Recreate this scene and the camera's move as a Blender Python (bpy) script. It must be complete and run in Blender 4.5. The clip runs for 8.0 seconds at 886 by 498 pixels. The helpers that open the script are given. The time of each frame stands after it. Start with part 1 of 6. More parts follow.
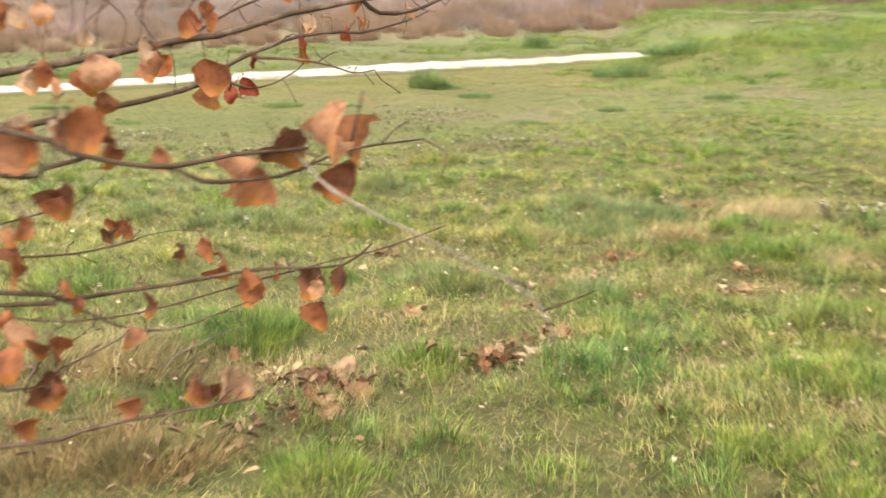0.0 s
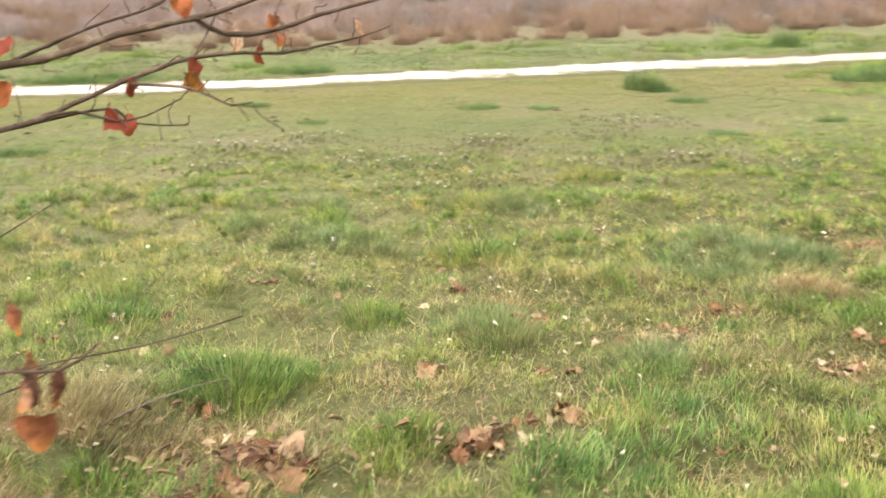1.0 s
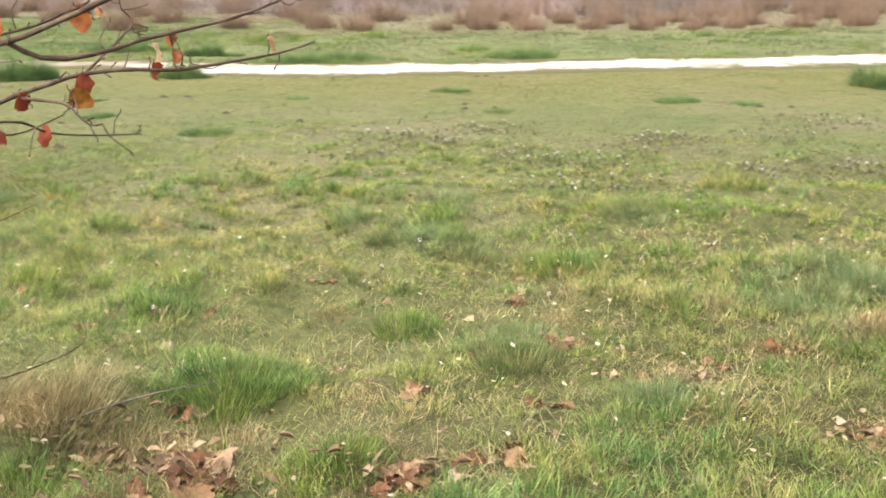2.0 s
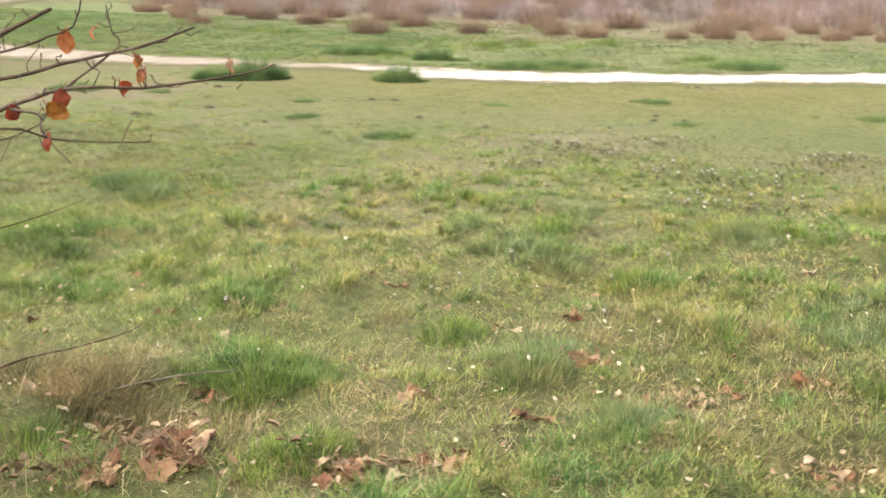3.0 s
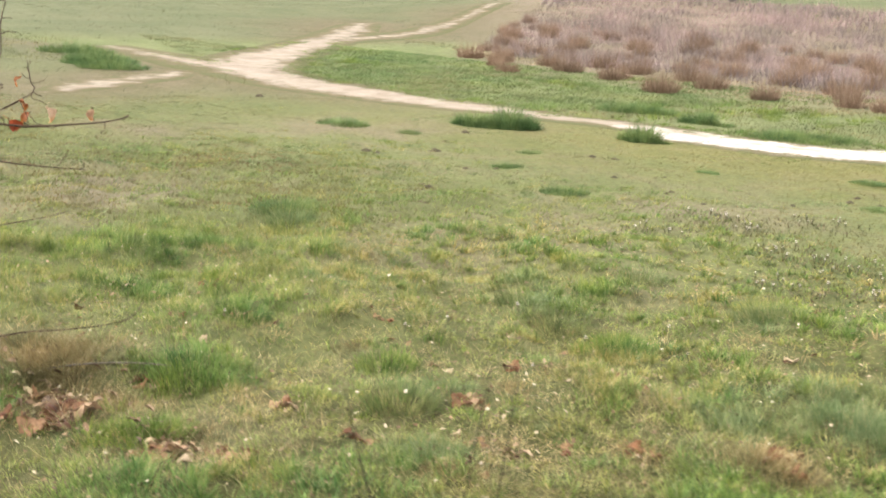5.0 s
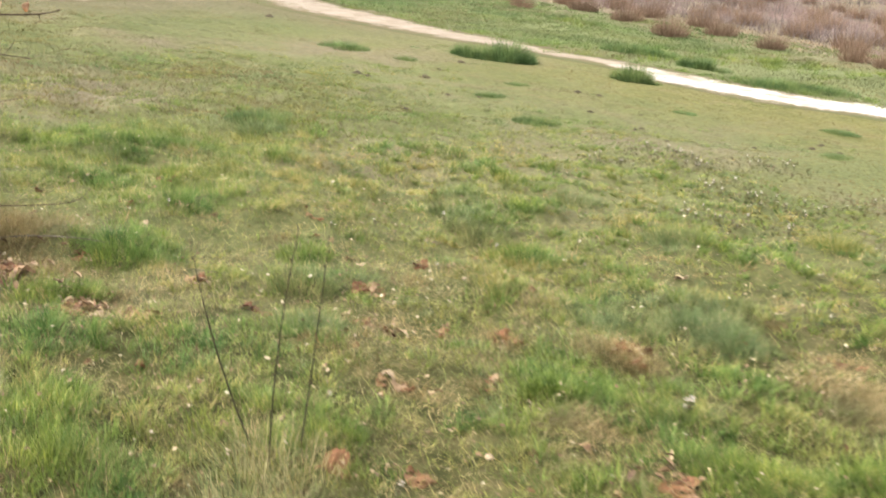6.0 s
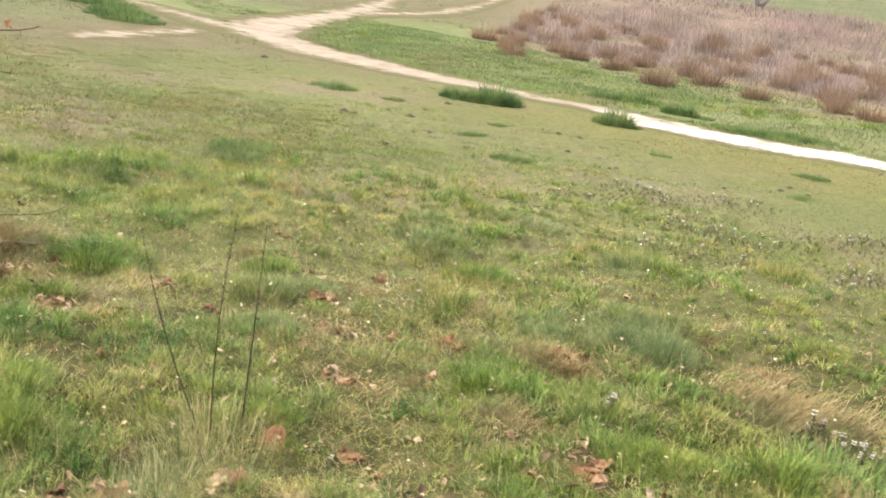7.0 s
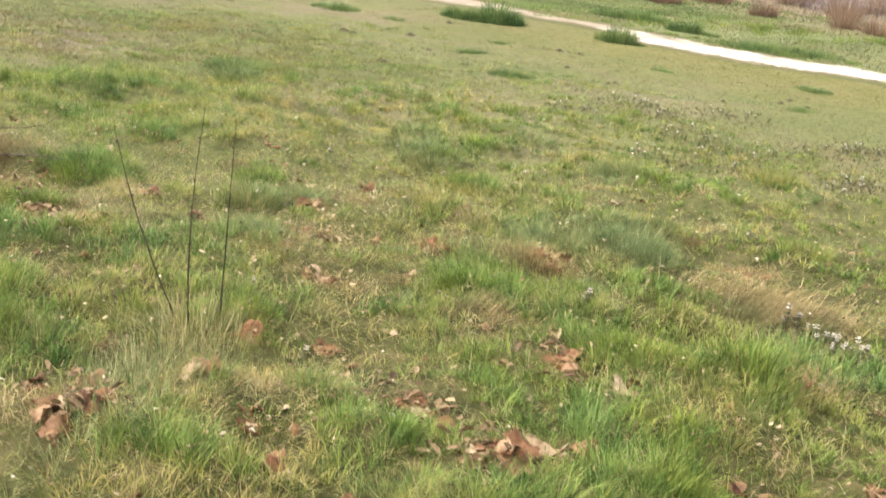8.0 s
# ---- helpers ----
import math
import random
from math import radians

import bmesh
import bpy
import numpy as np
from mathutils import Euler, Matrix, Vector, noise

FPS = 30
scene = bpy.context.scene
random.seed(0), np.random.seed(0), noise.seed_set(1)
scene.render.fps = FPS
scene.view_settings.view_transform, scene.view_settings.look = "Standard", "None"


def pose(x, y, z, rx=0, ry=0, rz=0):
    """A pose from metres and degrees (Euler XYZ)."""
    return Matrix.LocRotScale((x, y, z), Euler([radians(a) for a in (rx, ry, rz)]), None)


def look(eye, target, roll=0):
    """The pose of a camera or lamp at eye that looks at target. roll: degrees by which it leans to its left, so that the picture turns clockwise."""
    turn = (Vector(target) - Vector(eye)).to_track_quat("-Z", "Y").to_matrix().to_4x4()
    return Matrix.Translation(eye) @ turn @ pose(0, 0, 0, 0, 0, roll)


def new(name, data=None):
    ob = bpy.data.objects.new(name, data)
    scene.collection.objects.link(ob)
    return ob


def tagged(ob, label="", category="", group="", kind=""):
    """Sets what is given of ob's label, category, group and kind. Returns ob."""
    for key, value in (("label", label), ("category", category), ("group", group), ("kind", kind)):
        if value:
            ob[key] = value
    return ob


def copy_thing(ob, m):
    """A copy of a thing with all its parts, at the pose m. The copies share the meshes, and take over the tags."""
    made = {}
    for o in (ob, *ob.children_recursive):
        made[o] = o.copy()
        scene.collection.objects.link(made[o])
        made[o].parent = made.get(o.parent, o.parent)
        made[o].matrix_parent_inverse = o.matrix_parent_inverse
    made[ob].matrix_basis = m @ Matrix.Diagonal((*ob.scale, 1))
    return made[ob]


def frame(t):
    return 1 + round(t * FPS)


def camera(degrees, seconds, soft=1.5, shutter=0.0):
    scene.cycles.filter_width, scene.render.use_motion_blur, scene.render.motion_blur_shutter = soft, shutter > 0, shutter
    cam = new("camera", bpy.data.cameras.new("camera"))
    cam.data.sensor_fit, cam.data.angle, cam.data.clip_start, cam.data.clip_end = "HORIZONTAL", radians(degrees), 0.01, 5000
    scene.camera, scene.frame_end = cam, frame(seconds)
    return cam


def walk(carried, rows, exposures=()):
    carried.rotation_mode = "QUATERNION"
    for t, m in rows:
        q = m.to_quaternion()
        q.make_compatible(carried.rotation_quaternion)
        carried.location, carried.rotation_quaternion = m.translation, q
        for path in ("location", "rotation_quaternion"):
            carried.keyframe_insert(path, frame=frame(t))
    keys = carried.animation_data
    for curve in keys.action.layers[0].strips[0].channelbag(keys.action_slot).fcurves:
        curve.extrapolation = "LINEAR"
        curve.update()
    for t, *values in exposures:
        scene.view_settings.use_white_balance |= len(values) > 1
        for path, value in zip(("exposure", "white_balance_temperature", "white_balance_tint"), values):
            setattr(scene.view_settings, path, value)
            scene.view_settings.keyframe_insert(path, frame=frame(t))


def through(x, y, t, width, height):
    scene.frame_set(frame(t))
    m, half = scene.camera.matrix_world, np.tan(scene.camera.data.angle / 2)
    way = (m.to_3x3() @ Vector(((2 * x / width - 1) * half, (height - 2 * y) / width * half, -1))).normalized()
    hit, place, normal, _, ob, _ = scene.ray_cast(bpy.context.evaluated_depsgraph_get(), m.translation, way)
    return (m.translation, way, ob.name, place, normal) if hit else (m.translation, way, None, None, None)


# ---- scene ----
cam = camera(41.0, 8.0, soft=1.65, shutter=0.5)
PATH = [
    (0, (0.787, -0.157, 1.35), (0.53, 1.785, 0.944), -1.7),
    (0.5, (1.159, 0.455, 1.333), (0.678, 2.354, 0.929), -1.8),
    (1, (1.584, 0.852, 1.378), (0.88, 2.68, 0.974), -1.8),
    (1.2, (1.771, 1.029, 1.416), (0.972, 2.815, 1.002), -1.7),
    (2.3, (2.621, 1.627, 1.468), (1.414, 3.163, 1.042), -1.0),
    (2.5, (2.783, 1.723, 1.483), (1.506, 3.203, 1.057), -0.9),
    (3, (3.267, 1.982, 1.519), (1.821, 3.3, 1.104), -0.6),
    (3.5, (3.738, 2.29, 1.593), (2.157, 3.448, 1.195), -0.3),
    (4, (4.188, 2.678, 1.661), (2.496, 3.68, 1.297), 0.0),
    (4.2, (4.362, 2.831, 1.667), (2.635, 3.78, 1.325), 0.3),
    (5.3, (5.102, 3.501, 1.675), (3.299, 4.28, 1.297), 3.5),
    (5.5, (5.258, 3.615, 1.69), (3.452, 4.372, 1.284), 4.1),
    (6, (5.717, 3.614, 1.661), (3.933, 4.396, 1.207), 6.1),
    (6.5, (6.073, 3.607, 1.64), (4.289, 4.407, 1.219), 7.2),
    (7, (6.189, 3.701, 1.578), (4.387, 4.482, 1.205), 7.2),
    (7.5, (6.275, 3.792, 1.515), (4.479, 4.56, 1.088), 6.7),
    (8, (6.335, 3.827, 1.484), (4.553, 4.59, 0.991), 6.4),
]
walk(cam, [(t, look(eye, target, roll)) for t, eye, target, roll in PATH], exposures=[(0.0, 2.24, 7150, 10), (1.0, 2.27, 6800, 10), (2.5, 2.23, 6580, 10), (4.2, 2.26, 6580, 10), (5.3, 2.23, 6650, 10), (8.0, 2.27, 6850, 10)])

# ---- world and light: a bright overcast day ----
world = bpy.data.worlds.new("overcast_sky")
scene.world = world
world.use_nodes = True
wn, wl = world.node_tree.nodes, world.node_tree.links
sky = wn.new("ShaderNodeTexSky")
sky.sky_type = "NISHITA"
sky.sun_disc = False
sky.sun_elevation, sky.sun_rotation = radians(48), radians(200)
sky.air_density, sky.dust_density = 1.0, 4.0
grey = wn.new("ShaderNodeHueSaturation")
grey.inputs["Saturation"].default_value = 0.22
wl.new(sky.outputs["Color"], grey.inputs["Color"])
wl.new(grey.outputs["Color"], wn["Background"].inputs["Color"])
wn["Background"].inputs["Strength"].default_value = 0.15
sun = new("sun", bpy.data.lights.new("sun", "SUN"))
sun.data.energy, sun.data.angle, sun.data.color = 0.9, radians(40), (1.0, 0.97, 0.93)
sun.matrix_world = look((0, 0, 40), (-10, 36, 0))

# ---- materials ----


def material(name, build):
    m = bpy.data.materials.new(name)
    m.use_nodes = True
    build(m.node_tree.nodes, m.node_tree.links, m.node_tree.nodes["Principled BSDF"])
    return m


def ramp(nodes, stops):
    r = nodes.new("ShaderNodeValToRGB")
    e = r.color_ramp.elements
    while len(e) < len(stops):
        e.new(0.5)
    for el, (p, c) in zip(e, stops):
        el.position, el.color = p, (*c, 1)
    return r


def world_noise(nodes, links, scale, detail=4.0, rough=0.55):
    geo = nodes.new("ShaderNodeNewGeometry")
    n = nodes.new("ShaderNodeTexNoise")
    n.inputs["Scale"].default_value, n.inputs["Detail"].default_value, n.inputs["Roughness"].default_value = scale, detail, rough
    links.new(geo.outputs["Position"], n.inputs["Vector"])
    return n


def mixed(nodes, links, kind, fac, a, b):
    m = nodes.new("ShaderNodeMix")
    m.data_type, m.blend_type = "RGBA", kind
    for socket, value in ((m.inputs[0], fac), (m.inputs[6], a), (m.inputs[7], b)):
        if isinstance(value, tuple):
            socket.default_value = (*value, 1)
        elif isinstance(value, float):
            socket.default_value = value
        else:
            links.new(value, socket)
    return m.outputs[2]


def bumped(nodes, links, bsdf, height, strength, distance):
    b = nodes.new("ShaderNodeBump")
    b.inputs["Strength"].default_value, b.inputs["Distance"].default_value = strength, distance
    links.new(height, b.inputs["Height"])
    links.new(b.outputs["Normal"], bsdf.inputs["Normal"])


def blade_material(name, stops, patch_a, patch_b, scale=0.9, through=0.35, rough=0.55, mottle=3.4, depth=0.4, spread=0.65):
    """Blades: hue by blade, drift over the meadow in two scales, some light through the leaf."""

    def build(n, l, p):
        geo = n.new("ShaderNodeNewGeometry")
        mean = [sum(c[i] for _, c in stops) / len(stops) for i in range(3)]
        r = ramp(n, [(q, tuple(spread * v + (1 - spread) * w for v, w in zip(c, mean))) for q, c in stops])
        l.new(geo.outputs["Random Per Island"], r.inputs["Fac"])
        big = world_noise(n, l, scale, 3.0)
        drift = ramp(n, [(0.36, patch_a), (0.64, patch_b)])
        l.new(big.outputs["Fac"], drift.inputs["Fac"])
        c = mixed(n, l, "MULTIPLY", 1.0, r.outputs["Color"], drift.outputs["Color"])
        tuft = world_noise(n, l, mottle, 2.0)
        tone = ramp(n, [(0.35, (1 - depth, 1 - 0.8 * depth, 1 - depth)), (0.65, (1 + 1.1 * depth, 1 + 0.8 * depth, 1 + 0.7 * depth))])
        l.new(tuft.outputs["Fac"], tone.inputs["Fac"])
        c = mixed(n, l, "MULTIPLY", 1.0, c, tone.outputs["Color"])
        l.new(c, p.inputs["Base Color"])
        p.inputs["Roughness"].default_value = rough
        p.inputs["Specular IOR Level"].default_value = 0.14
        t = n.new("ShaderNodeBsdfTranslucent")
        l.new(c, t.inputs["Color"])
        mix = n.new("ShaderNodeMixShader")
        mix.inputs[0].default_value = through
        l.new(p.outputs[0], mix.inputs[1])
        l.new(t.outputs[0], mix.inputs[2])
        l.new(mix.outputs[0], n["Material Output"].inputs["Surface"])

    return material(name, build)


def leaf_material(name, stops, through=0.3, by="Object", tip=None):
    def build(n, l, p):
        r = ramp(n, stops)
        info = n.new("ShaderNodeObjectInfo") if by == "Object" else n.new("ShaderNodeNewGeometry")
        l.new(info.outputs["Random"] if by == "Object" else info.outputs["Random Per Island"], r.inputs["Fac"])
        spot = world_noise(n, l, 45.0, 5.0)
        tone = ramp(n, [(0.3, (0.55, 0.5, 0.45)), (0.55, (1, 1, 1)), (0.8, (1.25, 1.2, 1.1))])
        l.new(spot.outputs["Fac"], tone.inputs["Fac"])
        c = mixed(n, l, "MULTIPLY", 1.0, r.outputs["Color"], tone.outputs["Color"])
        if tip:
            place = n.new("ShaderNodeTexCoord")
            sep = n.new("ShaderNodeSeparateXYZ")
            l.new(place.outputs["Generated"], sep.inputs[0])
            reach = n.new("ShaderNodeMapRange")
            reach.inputs["From Min"].default_value, reach.inputs["From Max"].default_value, reach.inputs["To Max"].default_value = 0.72, 1.02, 0.75
            l.new(sep.outputs["X"], reach.inputs["Value"])
            c = mixed(n, l, "MIX", reach.outputs[0], c, tip)
        l.new(c, p.inputs["Base Color"])
        p.inputs["Roughness"].default_value = 0.65
        p.inputs["Specular IOR Level"].default_value = 0.2
        bumped(n, l, p, spot.outputs["Fac"], 0.5, 0.004)
        t = n.new("ShaderNodeBsdfTranslucent")
        l.new(c, t.inputs["Color"])
        mix = n.new("ShaderNodeMixShader")
        mix.inputs[0].default_value = through
        l.new(p.outputs[0], mix.inputs[1])
        l.new(t.outputs[0], mix.inputs[2])
        l.new(mix.outputs[0], n["Material Output"].inputs["Surface"])

    return material(name, build)


def rough_material(name, stops, scale, fine, rough=0.85, bump=0.5, depth=0.01):
    """A matt surface with stains in one scale and grain in another."""

    def build(n, l, p):
        big = world_noise(n, l, scale, 5.0, 0.6)
        r = ramp(n, stops)
        l.new(big.outputs["Fac"], r.inputs["Fac"])
        small = world_noise(n, l, fine, 4.0, 0.7)
        g = ramp(n, [(0.3, (0.6, 0.6, 0.6)), (0.7, (1.3, 1.3, 1.3))])
        l.new(small.outputs["Fac"], g.inputs["Fac"])
        l.new(mixed(n, l, "MULTIPLY", 1.0, r.outputs["Color"], g.outputs["Color"]), p.inputs["Base Color"])
        p.inputs["Roughness"].default_value = rough
        p.inputs["Specular IOR Level"].default_value = 0.12
        bumped(n, l, p, small.outputs["Fac"], bump, depth)

    return material(name, build)


def ground_build(n, l, p):
    big = world_noise(n, l, 0.35, 5.0, 0.6)
    r = ramp(n, [(0.32, (0.07, 0.082, 0.032)), (0.5, (0.089, 0.094, 0.04)), (0.6, (0.106, 0.096, 0.054)), (0.72, (0.12, 0.098, 0.07))])
    l.new(big.outputs["Fac"], r.inputs["Fac"])
    small = world_noise(n, l, 14.0, 6.0, 0.7)
    g = ramp(n, [(0.3, (0.6, 0.6, 0.58)), (0.5, (1, 1, 1)), (0.72, (1.35, 1.3, 1.2))])
    l.new(small.outputs["Fac"], g.inputs["Fac"])

    def band(way, low, high, wave=0.0):
        """0 to 1 across a strip of the plan that runs square to the given direction."""
        geo = n.new("ShaderNodeNewGeometry")
        line = n.new("ShaderNodeVectorMath")
        line.operation = "DOT_PRODUCT"
        line.inputs[1].default_value = way
        l.new(geo.outputs["Position"], line.inputs[0])
        add = n.new("ShaderNodeMath")
        add.operation = "MULTIPLY_ADD"
        add.inputs[1].default_value = wave
        l.new(world_noise(n, l, 0.45, 4.0, 0.6).outputs["Fac"], add.inputs[0])
        l.new(line.outputs["Value"], add.inputs[2])
        ranged = n.new("ShaderNodeMapRange")
        ranged.inputs["From Min"].default_value, ranged.inputs["From Max"].default_value = low + wave / 2, high + wave / 2
        l.new(add.outputs[0], ranged.inputs["Value"])
        return ranged.outputs[0]

    def product(*values):
        out = values[0]
        for v in values[1:]:
            m = n.new("ShaderNodeMath")
            m.operation = "MULTIPLY"
            l.new(out, m.inputs[0])
            l.new(v, m.inputs[1])
            out = m.outputs[0]
        return out

    # dead straw in the marsh, yellow moss in the turf on the near side of the path
    marsh = product(band((-0.44, 0.898, 0), 23.4, 27.6, 3.0), band((0.467, 0.884, 0), 2.5, 6.0, 3.0), band((0.44, -0.898, 0), -58.0, -54.0, 6.0))
    moss = product(band((-0.44, 0.898, 0), 12.8, 16.5, 5.0), band((0.44, -0.898, 0), -19.6, -18.6), band((1, 0, 0), -16, -9, 3.0))
    straw = ramp(n, [(0.3, (0.095, 0.078, 0.05)), (0.5, (0.12, 0.096, 0.066)), (0.7, (0.13, 0.098, 0.078))])
    l.new(world_noise(n, l, 0.5, 5.0, 0.6).outputs["Fac"], straw.inputs["Fac"])
    yellow = ramp(n, [(0.35, (0.084, 0.084, 0.03)), (0.5, (0.102, 0.098, 0.038)), (0.68, (0.112, 0.096, 0.048))])
    l.new(world_noise(n, l, 1.3, 5.0, 0.65).outputs["Fac"], yellow.inputs["Fac"])
    turf = mixed(n, l, "MIX", moss, r.outputs["Color"], yellow.outputs["Color"])
    verge = product(band((-0.44, 0.898, 0), 18.4, 19.0), band((1, 0, 0), -34, -30))
    fresh = ramp(n, [(0.35, (0.082, 0.096, 0.04)), (0.65, (0.108, 0.117, 0.054))])
    l.new(world_noise(n, l, 0.8, 5.0, 0.6).outputs["Fac"], fresh.inputs["Fac"])
    heath = ramp(n, [(0.35, (0.068, 0.077, 0.038)), (0.65, (0.092, 0.094, 0.052))])
    l.new(world_noise(n, l, 0.3, 6.0, 0.65).outputs["Fac"], heath.inputs["Fac"])
    turf = mixed(n, l, "MIX", band((-1, 0, 0), 16, 26, 4.0), turf, heath.outputs["Color"])
    bare = n.new("ShaderNodeAttribute")
    bare.attribute_name = "trodden"
    earth = ramp(n, [(0.35, (0.078, 0.068, 0.037)), (0.65, (0.1, 0.083, 0.053))])
    l.new(world_noise(n, l, 1.1, 5.0, 0.65).outputs["Fac"], earth.inputs["Fac"])
    turf = mixed(n, l, "MIX", bare.outputs["Fac"], turf, earth.outputs["Color"])
    # Brown thatch near the walk, darkened to stand for shade between tufts.
    shaded_thatch = ramp(n, [(0.35, (0.024, 0.026, 0.009)), (0.5, (0.046, 0.046, 0.017)), (0.65, (0.076, 0.066, 0.03))])
    l.new(world_noise(n, l, 5.0, 5.0, 0.7).outputs["Fac"], shaded_thatch.inputs["Fac"])
    turf = mixed(n, l, "MIX", product(band((0, -1, 0), -12.0, -8.5, 3.0), band((1, 0, 0), -2.5, 1.5, 1.0)), turf, shaded_thatch.outputs["Color"])
    turf = mixed(n, l, "MIX", verge, turf, fresh.outputs["Color"])
    turf = mixed(n, l, "MIX", marsh, turf, straw.outputs["Color"])
    l.new(mixed(n, l, "MULTIPLY", 1.0, turf, g.outputs["Color"]), p.inputs["Base Color"])
    p.inputs["Roughness"].default_value = 0.95
    p.inputs["Specular IOR Level"].default_value = 0.05
    bumped(n, l, p, small.outputs["Fac"], 0.8, 0.03)


def path_build(n, l, p):
    """Sand, paler towards the east, with gravel grain and darker trodden stains."""
    geo = n.new("ShaderNodeNewGeometry")
    sep = n.new("ShaderNodeSeparateXYZ")
    l.new(geo.outputs["Position"], sep.inputs[0])
    ranged = n.new("ShaderNodeMapRange")
    ranged.inputs["From Min"].default_value, ranged.inputs["From Max"].default_value = -13.5, -8.5
    l.new(sep.outputs["X"], ranged.inputs["Value"])
    big = world_noise(n, l, 1.6, 6.0, 0.7)
    sand = ramp(n, [(0.3, (0.145, 0.112, 0.08)), (0.5, (0.2, 0.165, 0.128)), (0.75, (0.255, 0.22, 0.18))])
    pale = ramp(n, [(0.32, (0.17, 0.14, 0.095)), (0.45, (0.29, 0.255, 0.205)), (0.55, (0.45, 0.425, 0.385)), (0.72, (0.6, 0.59, 0.575))])
    l.new(big.outputs["Fac"], sand.inputs["Fac"])
    l.new(big.outputs["Fac"], pale.inputs["Fac"])
    c = mixed(n, l, "MIX", ranged.outputs[0], sand.outputs["Color"], pale.outputs["Color"])
    east = n.new("ShaderNodeMapRange")
    east.inputs["From Min"].default_value, east.inputs["From Max"].default_value, east.inputs["To Max"].default_value = -2.6, -0.6, 0.85
    l.new(sep.outputs["X"], east.inputs["Value"])
    cream = ramp(n, [(0.3, (0.2, 0.165, 0.11)), (0.5, (0.33, 0.29, 0.22)), (0.75, (0.4, 0.36, 0.29))])
    l.new(big.outputs["Fac"], cream.inputs["Fac"])
    c = mixed(n, l, "MIX", east.outputs[0], c, cream.outputs["Color"])
    edge = n.new("ShaderNodeAttribute")
    edge.attribute_name = "edge"
    rag = n.new("ShaderNodeMath")
    rag.operation = "MULTIPLY_ADD"
    rag.inputs[1].default_value = 1.75
    l.new(world_noise(n, l, 1.7, 7.0, 0.72).outputs["Fac"], rag.inputs[0])
    l.new(edge.outputs["Fac"], rag.inputs[2])
    rim = n.new("ShaderNodeMapRange")
    rim.inputs["From Min"].default_value, rim.inputs["From Max"].default_value = 1.32, 1.66
    l.new(rag.outputs[0], rim.inputs["Value"])
    turfed = n.new("ShaderNodeMapRange")
    turfed.inputs["From Min"].default_value, turfed.inputs["From Max"].default_value = 1.66, 1.95
    l.new(rag.outputs[0], turfed.inputs["Value"])
    soil = mixed(n, l, "MIX", turfed.outputs[0], (0.086, 0.071, 0.039), (0.068, 0.068, 0.029))
    c = mixed(n, l, "MIX", rim.outputs[0], c, soil)
    small = world_noise(n, l, 30.0, 5.0, 0.7)
    g = ramp(n, [(0.3, (0.7, 0.7, 0.7)), (0.65, (1.15, 1.15, 1.15))])
    l.new(small.outputs["Fac"], g.inputs["Fac"])
    l.new(mixed(n, l, "MULTIPLY", 1.0, c, g.outputs["Color"]), p.inputs["Base Color"])
    p.inputs["Roughness"].default_value = 0.95
    p.inputs["Specular IOR Level"].default_value = 0.05
    bumped(n, l, p, small.outputs["Fac"], 0.5, 0.01)


GROUND = material("mossy_turf", ground_build)
PATH_SAND = material("pale_path_sand", path_build)
SOIL = rough_material("dark_crumbly_soil", [(0.3, (0.028, 0.022, 0.012)), (0.7, (0.065, 0.052, 0.03))], 6.0, 40.0)
BARK = rough_material("oak_twig_bark", [(0.3, (0.024, 0.015, 0.009)), (0.55, (0.058, 0.038, 0.025)), (0.75, (0.12, 0.09, 0.064))], 14.0, 160.0, 0.8, 0.6, 0.003)
PALE_BARK = rough_material("weathered_grey_bark", [(0.3, (0.075, 0.062, 0.047)), (0.7, (0.15, 0.128, 0.1))], 12.0, 150.0, 0.75, 0.5, 0.002)
GREEN_BARK = rough_material("sapling_bark", [(0.3, (0.026, 0.026, 0.014)), (0.7, (0.062, 0.058, 0.03))], 15.0, 140.0, 0.7, 0.4, 0.002)
GALL = rough_material("oak_gall_skin", [(0.3, (0.1, 0.07, 0.03)), (0.7, (0.19, 0.14, 0.06))], 40.0, 200.0, 0.5, 0.3, 0.001)
SHRUB = rough_material("lichened_grey_stems", [(0.3, (0.16, 0.145, 0.14)), (0.7, (0.25, 0.23, 0.22))], 4.0, 40.0, 0.85)

MEADOW = blade_material("meadow_blades", [(0.0, (0.0852, 0.115, 0.0258)), (0.4, (0.14, 0.17, 0.0371)), (0.72, (0.197, 0.211, 0.0618)), (1.0, (0.322, 0.302, 0.144))], (0.78, 0.98, 0.82), (1.17, 1.0, 1.12), 1.0, 0.35, 0.6, 8.0, 0.5, 0.75)
LUSH = blade_material("lush_blades", [(0.0, (0.053, 0.0952, 0.0237)), (0.55, (0.102, 0.157, 0.038)), (1.0, (0.194, 0.246, 0.0771))], (0.75, 0.92, 1.0), (1.25, 1.1, 0.8), 1.6, 0.35, 0.5, 7.0, 0.45, 1.0)
FESCUE = blade_material("fescue_blades", [(0.0, (0.08, 0.112, 0.0451)), (0.6, (0.13, 0.158, 0.0647)), (1.0, (0.225, 0.232, 0.118))], (0.85, 1.0, 1.05), (1.12, 1.0, 0.9), 1.5, 0.35, 0.55, 7.0, 0.42, 1.0)
STRAW = blade_material("straw_blades", [(0.0, (0.125, 0.096, 0.042)), (0.5, (0.21, 0.172, 0.082)), (1.0, (0.35, 0.305, 0.18))], (0.9, 0.9, 0.84), (1.08, 1.04, 1.05), 1.2, 0.25)
